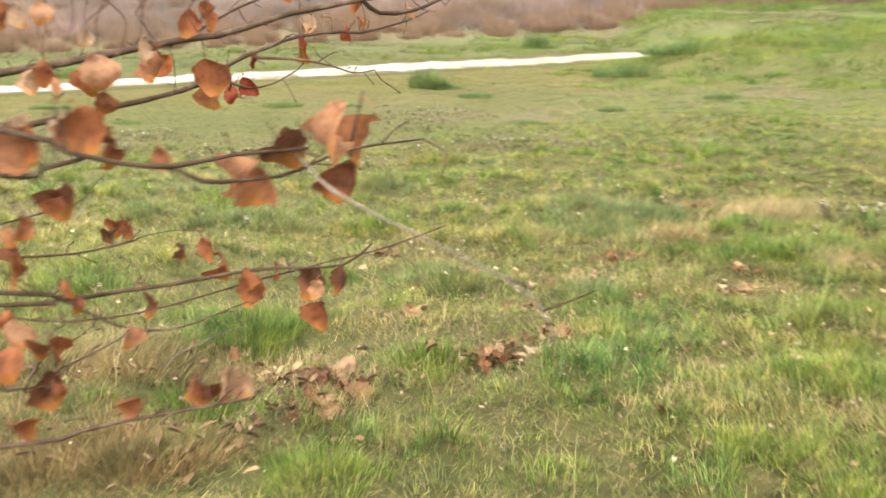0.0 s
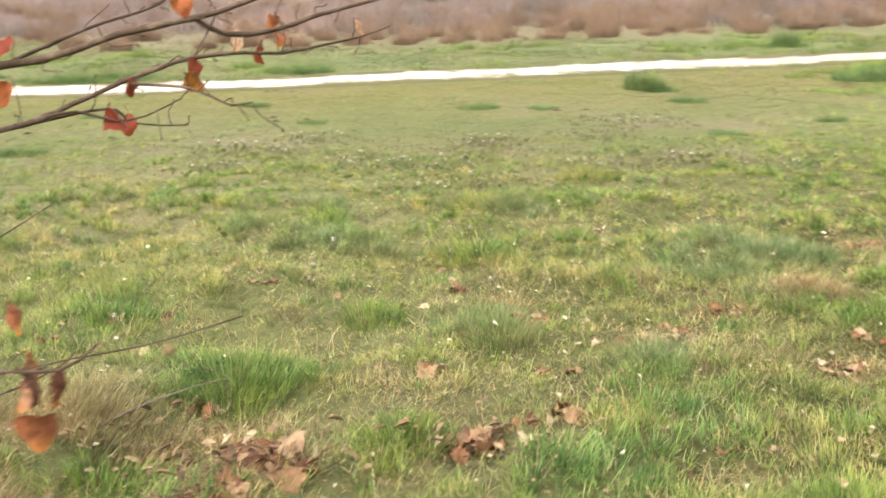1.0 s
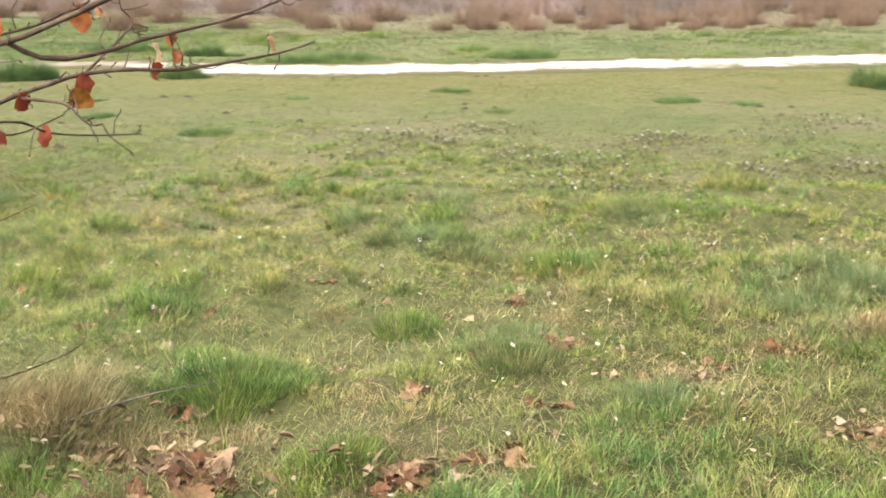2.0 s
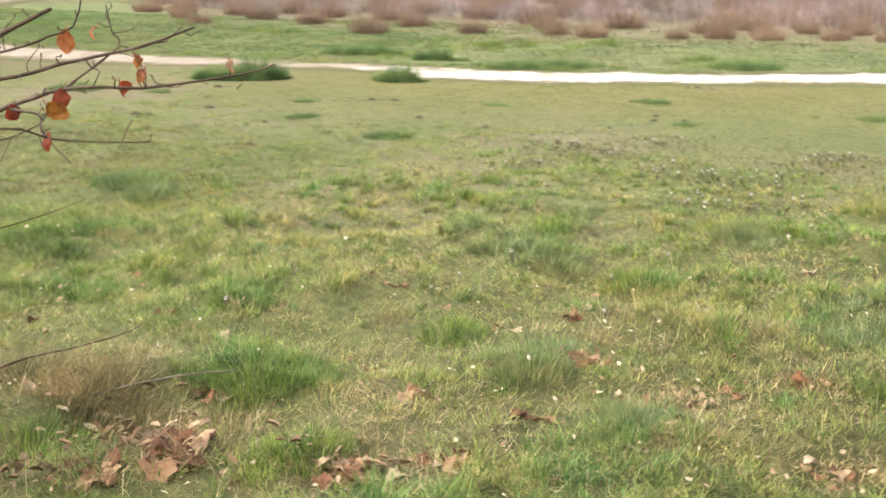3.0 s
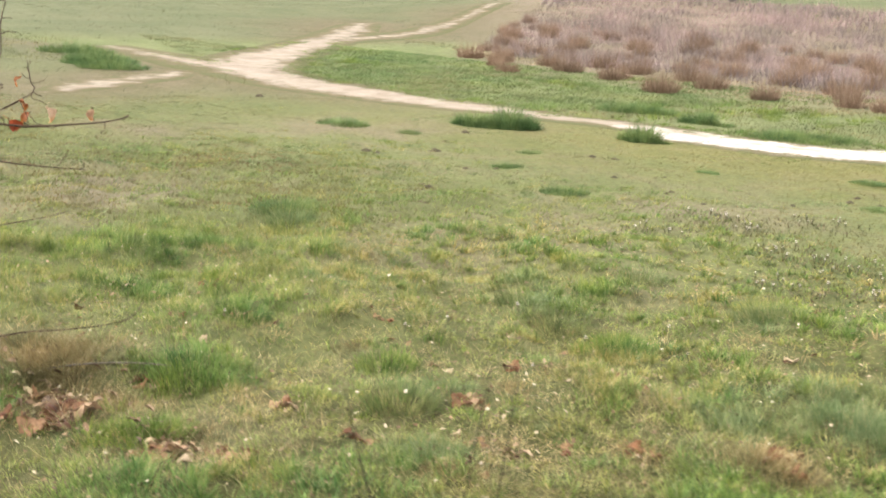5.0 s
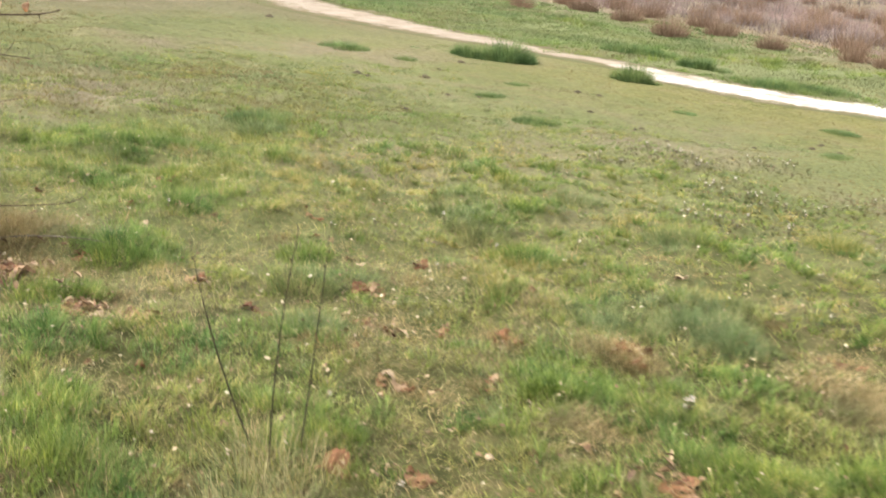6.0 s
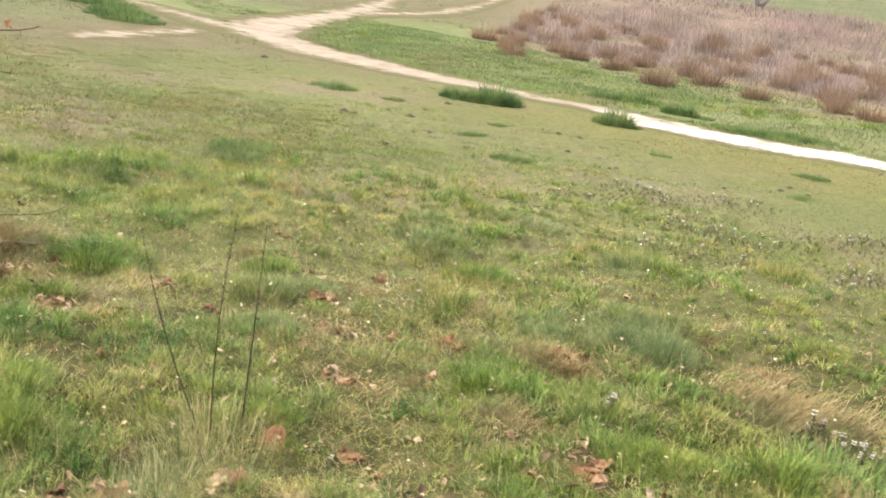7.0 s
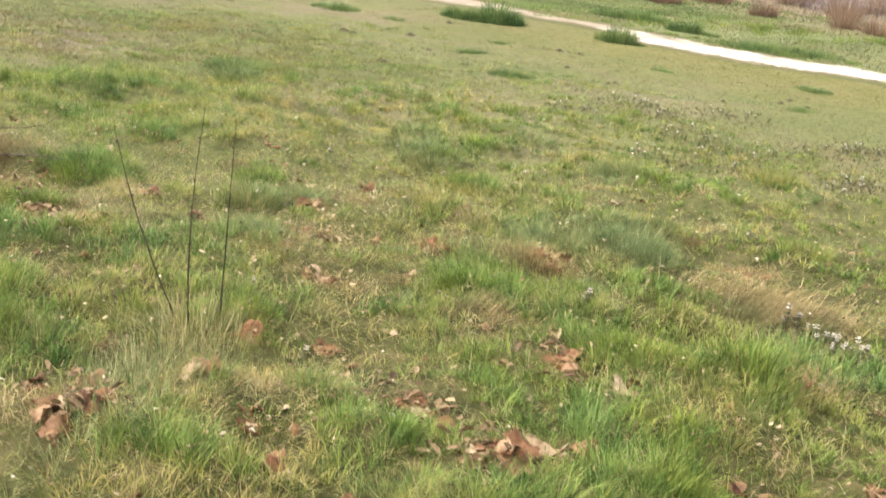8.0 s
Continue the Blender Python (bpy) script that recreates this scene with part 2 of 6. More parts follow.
BROWN_HAY = blade_material("rotting_hay_blades", [(0.0, (0.065, 0.0439, 0.02)), (0.5, (0.14, 0.105, 0.0475)), (1.0, (0.269, 0.21, 0.112))], (0.85, 0.88, 0.8), (1.1, 1.06, 1.05), 1.2, 0.2)
LAWN = blade_material("short_turf_blades", [(0.0, (0.0901, 0.088, 0.0325)), (0.5, (0.106, 0.1, 0.0377)), (0.85, (0.119, 0.104, 0.0472)), (1.0, (0.141, 0.114, 0.0617))], (0.84, 1.02, 0.78), (1.24, 0.93, 1.14), 0.5, 0.5, 0.7, 1.5, 0.3, 0.35)
HEATH = blade_material("heath_blades", [(0.0, (0.079, 0.0865, 0.0459)), (0.5, (0.0921, 0.0996, 0.053)), (1.0, (0.113, 0.11, 0.0683))], (0.88, 1.0, 0.9), (1.12, 1.0, 1.1), 0.2, 0.5, 0.7, 0.7, 0.25, 0.35)
MOSSY = blade_material("mossy_yellow_turf", [(0.0, (0.093, 0.0901, 0.0283)), (0.5, (0.109, 0.102, 0.0332)), (1.0, (0.129, 0.109, 0.0442))], (0.9, 1.03, 0.9), (1.1, 0.98, 1.0), 0.5, 0.5, 0.7, 1.8, 0.25, 0.4)
WORN = blade_material("worn_brown_turf", [(0.0, (0.0881, 0.0723, 0.0409)), (0.5, (0.125, 0.101, 0.0612)), (1.0, (0.165, 0.135, 0.0947))], (0.9, 1.0, 0.9), (1.08, 1.0, 1.05), 0.8, 0.3, 0.6, 2.2, 0.3)
VERGE = blade_material("verge_blades", [(0.0, (0.0929, 0.102, 0.0483)), (0.6, (0.127, 0.132, 0.0644)), (1.0, (0.168, 0.158, 0.0926))], (0.85, 1.0, 0.92), (1.14, 1.02, 1.0), 0.45, 0.5, 0.7, 1.3, 0.3, 0.25)
VERGE_DARK = blade_material("rank_verge_blades", [(0.0, (0.068, 0.106, 0.028)), (0.6, (0.11, 0.154, 0.04)), (1.0, (0.176, 0.208, 0.064))], (0.85, 1.0, 0.95), (1.14, 1.04, 0.85), 0.6, 0.35, 0.6, 1.6, 0.36)
WEDGE = blade_material("fork_grass_blades", [(0.0, (0.0795, 0.113, 0.0418)), (0.6, (0.108, 0.145, 0.055)), (1.0, (0.143, 0.176, 0.0726))], (0.85, 0.95, 0.95), (1.15, 1.05, 1.0), 0.5, 0.5, 0.7, 1.1, 0.3, 0.3)
SEEDING = blade_material("pale_seeding_stalks", [(0.0, (0.196, 0.178, 0.0862)), (0.5, (0.287, 0.259, 0.144)), (1.0, (0.414, 0.368, 0.23))], (0.9, 1.0, 0.9), (1.1, 1.0, 1.0), 1.2, 0.25)
TUSSOCK = blade_material("dark_tussock_blades", [(0.0, (0.045, 0.085, 0.03)), (0.6, (0.085, 0.135, 0.05)), (1.0, (0.15, 0.19, 0.08))], (0.9, 1.0, 1.0), (1.1, 1.0, 0.9), 2.0)
RUSH = blade_material("dead_rush_stems", [(0.0, (0.0816, 0.0515, 0.0318)), (0.5, (0.154, 0.103, 0.0678)), (1.0, (0.24, 0.18, 0.133))], (0.85, 0.82, 0.82), (1.12, 1.08, 1.05), 0.25, 0.2, 0.7, 1.5, 0.15)
# Dead rushes further off: haze is put into the colour, paler and bluer than RUSH.
RUSH_FAR = blade_material("hazed_rush_stems", [(0.0, (0.152, 0.116, 0.109)), (0.5, (0.186, 0.145, 0.138)), (1.0, (0.23, 0.188, 0.182))], (0.88, 0.88, 0.9), (1.1, 1.06, 1.04), 0.12, 0.45, 0.8, 0.5, 0.3, 0.4)
PALE_GRASS = blade_material("bleached_marsh_grass", [(0.0, (0.133, 0.115, 0.0589)), (0.6, (0.175, 0.152, 0.0874)), (1.0, (0.23, 0.202, 0.133))], (0.85, 1.0, 0.85), (1.1, 0.98, 1.0), 0.3, 0.25, 0.6, 1.2, 0.2)
OAK_LEAF = leaf_material("withered_oak_leaf", [(0.0, (0.085, 0.036, 0.02)), (0.3, (0.16, 0.054, 0.022)), (0.6, (0.235, 0.085, 0.036)), (0.82, (0.29, 0.145, 0.08)), (1.0, (0.4, 0.29, 0.2))], 0.45, "Object", (0.33, 0.13, 0.022))
RED_LEAF = leaf_material("russet_oak_leaf", [(0.0, (0.14, 0.022, 0.011)), (0.5, (0.18, 0.04, 0.016)), (0.8, (0.23, 0.08, 0.018)), (1.0, (0.32, 0.16, 0.02))], 0.4)
FALLEN = leaf_material("fallen_brown_leaf", [(0.0, (0.07, 0.032, 0.015)), (0.3, (0.135, 0.066, 0.031)), (0.55, (0.195, 0.11, 0.057)), (0.78, (0.25, 0.168, 0.102)), (1.0, (0.35, 0.275, 0.185))], 0.2)
RUST = leaf_material("rust_brown_leaf", [(0.0, (0.068, 0.0282, 0.0133)), (0.4, (0.136, 0.0598, 0.0266)), (0.75, (0.192, 0.0968, 0.0475)), (1.0, (0.248, 0.163, 0.095))], 0.2)
LITTER = leaf_material("leaf_crumbs", [(0.0, (0.09, 0.055, 0.03)), (0.3, (0.17, 0.11, 0.06)), (0.6, (0.22, 0.16, 0.095)), (0.88, (0.3, 0.25, 0.165)), (1.0, (0.4, 0.36, 0.27))], 0.15, "Island")
BROKEN = leaf_material("broken_leaves", [(0.0, (0.06, 0.038, 0.02)), (0.4, (0.12, 0.074, 0.038)), (0.75, (0.185, 0.125, 0.07)), (1.0, (0.27, 0.205, 0.125))], 0.15, "Island")
PETAL = leaf_material("pale_lilac_petal", [(0.0, (0.36, 0.32, 0.28)), (1.0, (0.56, 0.52, 0.46))], 0.3, "Island")
PURPLE = leaf_material("purplish_leaf", [(0.0, (0.055, 0.07, 0.028)), (0.5, (0.08, 0.085, 0.036)), (1.0, (0.14, 0.1, 0.068))], 0.25, "Island")


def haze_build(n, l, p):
    """Distance in bright haze, painted on: the trees themselves glow, no air is modelled."""
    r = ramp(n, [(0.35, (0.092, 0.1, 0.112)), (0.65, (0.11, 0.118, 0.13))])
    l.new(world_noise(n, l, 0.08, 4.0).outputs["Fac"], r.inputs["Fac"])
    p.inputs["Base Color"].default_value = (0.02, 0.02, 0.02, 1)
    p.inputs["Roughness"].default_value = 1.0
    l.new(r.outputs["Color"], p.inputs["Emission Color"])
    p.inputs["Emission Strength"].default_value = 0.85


WOOD_FAR = material("wood_haze_glow", haze_build)

# ---- the lie of the land ----


def value_noise(x, y, scale, seed):
    """Smooth noise of -1 to 1 over the plan, one lump about scale metres wide."""
    table = np.random.RandomState(seed).uniform(-1, 1, (256, 256))
    u, v = np.asarray(x, float) / scale + 1000.37, np.asarray(y, float) / scale + 1000.71
    i, j = np.floor(u).astype(int), np.floor(v).astype(int)
    f, g = u - i, v - j
    f, g = f * f * (3 - 2 * f), g * g * (3 - 2 * g)
    a, b, c, d = (table[(i + p) % 256, (j + q) % 256] for p, q in ((0, 0), (1, 0), (0, 1), (1, 1)))
    return (a * (1 - f) + b * f) * (1 - g) + (c * (1 - f) + d * f) * g


def smooth(v, low, high):
    s = np.clip((np.asarray(v, float) - low) / (high - low), 0, 1)
    return s * s * (3 - 2 * s)


# Footpaths: x, y, half width along the middle.
PATH_MAIN = [(3.2, 23.6, 0.45), (1.7, 22.95, 0.6), (0.3, 22.3, 0.68), (-1.8, 21.1, 0.7), (-3.6, 19.95, 0.7), (-5.2, 18.85, 0.68), (-6.5, 17.85, 0.68), (-7.7, 16.85, 0.66), (-8.55, 16.3, 0.66), (-9.15, 15.68, 0.66), (-10.05, 15.3, 0.66), (-11, 15, 0.6), (-12, 14.85, 0.46), (-12.8, 14.55, 0.4), (-13.65, 14, 0.4), (-14.8, 13.5, 0.42), (-15.7, 12.82, 0.54), (-16.88, 12.17, 0.62), (-18.2, 11.55, 0.72), (-19.2, 11.08, 0.74), (-20.5, 10.73, 0.72), (-22.3, 10.55, 0.8), (-24.75, 11.55, 0.85), (-26.7, 12.6, 0.78), (-29.2, 14.06, 0.66), (-32.7, 16, 0.55), (-36.9, 18.24, 0.48), (-41.2, 20.44, 0.24)]
PATH_RIGHT = [(-32.4, 16.1, 0.38), (-33.6, 17.4, 0.42), (-34.7, 19, 0.38), (-36.6, 20.9, 0.32), (-39.3, 23.1, 0.27), (-42.8, 25.75, 0.22), (-50.5, 31.2, 0.24)]
PATH_LEFT = [(-22, 10.45, 0.55), (-23.1, 9.8, 0.45), (-24.7, 9.42, 0.38), (-25.8, 8.95, 0.32), (-28, 8.3, 0.24)]
PATH_SIDE = [(-17.3, 5.55, 0.08), (-18, 6.05, 0.2), (-18.9, 6.75, 0.24), (-19.9, 7.6, 0.24), (-20.8, 8.4, 0.22), (-21.5, 8.85, 0.1)]


def curve_points(rows, step):
    """A smooth curve through rows of numbers, at about the given step."""
    rows = np.array(rows, float)
    ext = np.vstack([2 * rows[0] - rows[1], rows, 2 * rows[-1] - rows[-2]])
    out = []
    for a, b, c, d in zip(ext, ext[1:], ext[2:], ext[3:]):
        n = max(2, int(np.linalg.norm((c - b)[: min(3, rows.shape[1])]) / step))
        for t in np.arange(n)[:, None] / n:
            out.append((0.5 * (2 * b + (c - a) * t + (2 * a - 5 * b + 4 * c - d) * t**2 + (3 * b - a - 3 * c + d) * t**3)).ravel())
    return np.vstack(out + [rows[-1]])


PATH_LINES = [curve_points(r, 0.2) for r in (PATH_MAIN, PATH_RIGHT, PATH_LEFT, PATH_SIDE)]


def path_distance(x, y):
    """Metres from the nearest path's edge; negative on the path."""
    x, y = np.asarray(x, float), np.asarray(y, float)
    best = np.full(x.shape, 1e3)
    for line in PATH_LINES:
        for some in (line[i : i + 21] for i in range(0, len(line), 20)):
            (lx, ly, _), (hx, hy, hw) = some.min(0), some.max(0)
            m = (x > lx - 4) & (x < hx + 4) & (y > ly - 4) & (y < hy + 4)
            if m.any():
                px, py = x[m], y[m]
                found = best[m]
                for cx, cy, w in some:
                    np.minimum(found, np.hypot(px - cx, py - cy) - w, out=found)
                best[m] = found
    return best


def beyond(x, y):
    """Metres beyond the line of the main path, towards the marsh."""
    return (np.asarray(x) + 11.9) * -0.44 + (np.asarray(y) - 14.7) * 0.898


# Humps of lush or bluish grass: x, y, radius.
LUSH_SPOTS = [(-0.83, 4.66, 0.25), (-0.76, 3.61, 0.3), (-2.74, 4.76, 0.3), (-1.73, 5.16, 0.22), (-0.7, 5.65, 0.25), (0.06, 4.25, 0.2), (0.87, 4.69, 0.3), (-0.41, 3.53, 0.25), (-2.95, 7.63, 0.3), (1.8, 4.94, 0.16), (0.94, 4.33, 0.2), (2.41, 6.29, 0.25), (2.66, 6.36, 0.2), (3.46, 5.47, 0.25), (3.48, 5.83, 0.25), (3.07, 5.02, 0.18), (1.59, 5.98, 0.2), (1.67, 6.92, 0.15), (2.19, 4.09, 0.25), (2.7, 6.77, 0.2), (-3.81, 4.81, 0.5), (1.41, 8.5, 0.25), (3.26, 4.47, 0.25), (-0.6, 9, 0.3)]
LUSH_SPOTS += [(-0.47, 3.27, 0.1), (0.01, 3.01, 0.15), (0.34, 3.3, 0.15), (1.19, 3.2, 0.3), (1.66, 3.94, 0.3), (-0.72, 4.61, 0.15), (0.77, 3.98, 0.25)]
BLUE_SPOTS = [(0.05, 5.38, 0.22), (-2.37, 8.38, 0.4), (0.7, 6.99, 0.35), (-1.26, 6.98, 0.3), (-4.82, 6.36, 0.4), (-0.87, 8.28, 0.35), (-1.82, 4.34, 0.2), (-1.81, 7.06, 0.3), (-3.58, 4.88, 0.3), (0.73, 7.3, 0.4), (0.5, 7.07, 0.3), (-2.23, 7.85, 0.3), (0.64, 5.25, 0.2), (-0.88, 8.23, 0.25), (1.06, 7.19, 0.25), (-4.93, 6.27, 0.3)]
DRY_SPOTS = [(-1.06, 4, 0.35), (-1.35, 3.89, 0.25), (-0.8, 4.08, 0.2), (0.04, 4.46, 0.25), (0.22, 4.27, 0.2), (-0.32, 6.19, 0.22), (0, 5.88, 0.2), (0.61, 5.57, 0.25), (-0.31, 7.67, 0.35), (-0.2, 4.21, 0.15), (-0.62, 5.87, 0.2), (-1.28, 5.79, 0.2), (0.78, 6.36, 0.15), (1.25, 6.52, 0.2), (1.35, 6.63, 0.15), (1.82, 7.31, 0.35), (1.93, 7.63, 0.3), (-0.11, 4.22, 0.3), (-0.24, 6.07, 0.2), (2.8, 5.31, 0.2), (2.79, 4.17, 0.2), (2.84, 6.97, 0.2), (1.97, 5.9, 0.2), (2.95, 4.74, 0.2), (3.33, 5.38, 0.15), (1.48, 5.42, 0.2), (1.38, 7.73, 0.15)]
DRY_SPOTS += [(-0.94, 3.27, 0.25), (-0.63, 2.99, 0.3), (-0.54, 3.21, 0.2), (-0.88, 2.92, 0.3), (-0.32, 3.38, 0.2), (-0.3, 3.83, 0.25), (-0.01, 4.34, 0.25), (1.2, 4.22, 0.2), (0.69, 3.11, 0.15), (0.35, 4.15, 0.2)]

# Heaps of fallen leaves: x, y, leaves, radius, size of leaf.
LEAF_PILES = [(-0.24, 3.92, 12, 0.1, 1.3), (-0.09, 3.81, 6, 0.07, 1.3), (0.36, 4.2, 14, 0.12, 1.1), (-0.58, 3.86, 6, 0.09, 1), (-0.17, 3.54, 7, 0.1, 1), (-0.56, 5.03, 3, 0.03, 0.7), (0, 4.81, 5, 0.05, 0.8), (0.43, 5.01, 6, 0.06, 0.9), (0.13, 5.68, 8, 0.07, 1), (-0.4, 6.16, 3, 0.04, 0.8), (-0.68, 4.32, 5, 0.05, 1), (-1.64, 4.66, 4, 0.06, 0.7), (0.55, 5.44, 5, 0.09, 0.6), (0.71, 5.6, 5, 0.09, 0.6)]
LEAF_PILES += [(0.74, 5.84, 3, 0.05, 0.8), (0.93, 6.1, 4, 0.06, 0.8), (0.66, 4.4, 2, 0.03, 1), (0.48, 4.39, 3, 0.05, 0.8), (0.25, 6.52, 3, 0.05, 0.8), (1.44, 5.35, 7, 0.1, 0.8), (1.03, 5.28, 2, 0.04, 0.7), (-2.57, 5.09, 4, 0.08, 0.6), (-1.24, 5.79, 4, 0.07, 0.6)]
LEAF_PILES += [(2.6, 5.99, 8, 0.1, 0.9), (2.84, 6.13, 2, 0.03, 1.2), (3.34, 5.38, 14, 0.09, 1.2), (3.23, 5.61, 2, 0.03, 1.7), (3.28, 5.74, 2, 0.03, 1.4), (2.56, 4.23, 3, 0.04, 1.2), (2.5, 4.09, 3, 0.04, 1.2), (2.79, 4.17, 9, 0.1, 1), (2.91, 4.1, 4, 0.06, 1), (2.54, 4.62, 2, 0.02, 1.8), (2.15, 4.86, 2, 0.02, 1.4), (2.19, 5.15, 4, 0.05, 1.1), (2.84, 5.3, 8, 0.09, 0.7), (3, 5.31, 2, 0.02, 1)]
LEAF_PILES += [(3.23, 4.69, 3, 0.03, 1), (3, 4.71, 5, 0.1, 0.7), (3.54, 6.16, 4, 0.06, 0.9), (3.62, 6.6, 4, 0.06, 1), (3.08, 6.41, 2, 0.04, 0.8), (1.27, 6.57, 9, 0.1, 0.8), (1.51, 5.73, 5, 0.08, 0.7), (1.45, 7.68, 6, 0.1, 0.7), (0.6, 4.46, 4, 0.05, 0.8), (0.87, 6.09, 3, 0.04, 0.6), (2.88, 6.83, 4, 0.1, 0.7), (1.48, 5.42, 4, 0.1, 0.5)]
BARE_SPOTS = [(px, py, 1.25 * radius) for px, py, _, radius, grown in LEAF_PILES if grown > 0.65] + [(-1, 3.97, 0.4), (-1.28, 3.86, 0.3), (-0.7, 4, 0.22), (-0.8, 3.12, 0.35), (0.36, 4.2, 0.16), (-0.21, 3.89, 0.14), (2.79, 4.17, 0.16), (2.82, 5.3, 0.13), (3.33, 5.38, 0.13)]
BARE_SPOTS += [(-0.9, 3.18, 0.22), (-0.62, 2.99, 0.22), (-0.9, 2.96, 0.22), (-0.5, 3.08, 0.15), (-0.27, 3.34, 0.14)]


def spots(x, y, rows):
    best = np.zeros(np.shape(x))
    for px, py, r in rows:
        np.maximum(best, np.exp(-(((x - px) ** 2 + (y - py) ** 2) / r**2)), out=best)
    return best


def swell(x, y):
    """The broad shape: nearly level where the walk is, rising gently from the path on, to a heath that climbs most to the north."""
    r = np.hypot(x - 2, y - 3.5)
    z = (0.0084 * y - 0.0163 * x - 0.039) * 34 * np.tanh(r / 34) / np.maximum(r, 0.01)
    q = 0.176 * np.log1p(np.exp(np.clip((r - 18.5) / 2.5, -30, 600)))
    z = z + 2.4 * (1 - np.exp(-q / 2.4))
    yaw = np.degrees(np.arctan2(-x, np.maximum(y, 0.01)))
    steep = np.interp(yaw, [36, 51, 64, 75, 82, 90], [0.074, 0.068, 0.036, 0.0205, 0.0125, 0.008]) * smooth(y, -40, 5)
    climb = steep * np.maximum(r - 30, 0) * smooth(r, 30, 60)
    return z + 260 * (1 - np.exp(-climb / 260))


def land(x, y, near=None):
    """Height of the ground: the broad swell, with humps and hollows in the meadow and a low bank to the north-east."""
    x, y = np.asarray(x, float), np.asarray(y, float)
    d = path_distance(x, y) if near is None else near
    lumpy = smooth(d, 0.2, 2.5) * (1 - 0.6 * smooth(y - 0.35 * x, 9.0, 13.0))
    z = lumpy * (0.045 * value_noise(x, y, 1.1, 3) + 0.052 * value_noise(x, y, 0.42, 4) + 0.018 * value_noise(x, y, 0.19, 24))
    z = z + smooth(d, 0.3, 2.0) * (0.05 * spots(x, y, LUSH_SPOTS) + 0.05 * spots(x, y, BLUE_SPOTS))
    rough = smooth(x + 0.2 * y, 1.6, 4.0) * smooth(y, 8.0, 9.5) * smooth(d, 0.4, 2.0) * (1 - smooth(y, 30, 40))
    z = z + rough * (0.05 * value_noise(x, y, 0.75, 63) + 0.035 * value_noise(x, y, 0.33, 64))
    z = z + 0.42 * smooth(x, 0.9, 2.7) * smooth(y, 16.0, 19.5) * (1 - smooth(y, 27, 40)) * smooth(d, 0.2, 1.7)
    return z + swell(x, y)


def trodden(x, y, d):
    """How bare the turf is worn round the junction of the paths, 0 to 1."""
    reach = 2.6 + 1.2 * value_noise(x, y, 3.0, 98)
    return np.exp(-((np.maximum(d, 0) / reach) ** 2)) * smooth(-x, 12, 19) * (1 - smooth(-x, 44, 60)) * (1 - smooth(beyond(x, y), 0.8, 1.6) * (1 - smooth(-x, 25, 29)))


# ---- helpers for building ----


def link(name, mesh, mat, parent=None, label=""):
    mesh.materials.append(mat)
    ob = new(name, mesh)
    ob.parent = parent
    return tagged(ob, label)


def part(name, bm, mat, parent=None, label=""):
    mesh = bpy.data.meshes.new(name)
    bm.to_mesh(mesh)
    bm.free()
    return link(name, mesh, mat, parent, label)


def array_mesh(name, verts, faces_by_size):
    """A mesh from arrays: vertices (n, 3) and arrays of faces, each of one size."""
    mesh = bpy.data.meshes.new(name)
    loops = np.concatenate([f.ravel() for f in faces_by_size])
    sizes = np.concatenate([np.full(len(f), f.shape[1]) for f in faces_by_size])
    mesh.vertices.add(len(verts))
    mesh.vertices.foreach_set("co", np.ascontiguousarray(verts, np.float32).ravel())
    mesh.loops.add(len(loops))
    mesh.loops.foreach_set("vertex_index", loops.astype(np.int32))
    mesh.polygons.add(len(sizes))
    mesh.polygons.foreach_set("loop_start", np.concatenate([[0], np.cumsum(sizes)[:-1]]).astype(np.int32))
    mesh.polygons.foreach_set("loop_total", sizes.astype(np.int32))
    mesh.update(calc_edges=True)
    return mesh


def blades(name, rs, x, y, z, height, width, lean, heading=None, fine=True):
    """Grass blades as one mesh: each a bent strip (fine) or a single pointed sliver."""
    n = len(x)
    height, width, lean = (np.broadcast_to(np.asarray(v, float), n) for v in (height, width, lean))
    turn = rs.uniform(0, 2 * np.pi, n)
    way = turn if heading is None else heading + rs.normal(0, 0.5, n)
    side = np.stack([-np.sin(turn), np.cos(turn), np.zeros(n)], 1) * width[:, None] / 2
    over = np.stack([np.cos(way), np.sin(way), np.zeros(n)], 1)
    base = np.stack([x, y, z - 0.01], 1)
    up = np.array([0, 0, 1.0])
    tip = base + over * (lean * height)[:, None] + up * (height * np.sqrt(np.maximum(1 - 0.85 * lean**2, 0.06)) + 0.01)[:, None]
    k = np.arange(n)[:, None]
    if not fine:
        return array_mesh(name, np.stack([base - side, base + side, tip], 1).reshape(-1, 3), [k * 3 + np.array([[0, 1, 2]])])
    mid = base + over * (0.4 * lean * height)[:, None] + up * (0.62 * height * np.sqrt(np.maximum(1 - 0.72 * lean**2, 0.1)))[:, None]
    v = np.stack([base - side, base + side, mid + side * 0.8, mid - side * 0.8, tip], 1).reshape(-1, 3)
    return array_mesh(name, v, [k * 5 + np.array([[0, 1, 2, 3]]), k * 5 + np.array([[3, 2, 4]])])


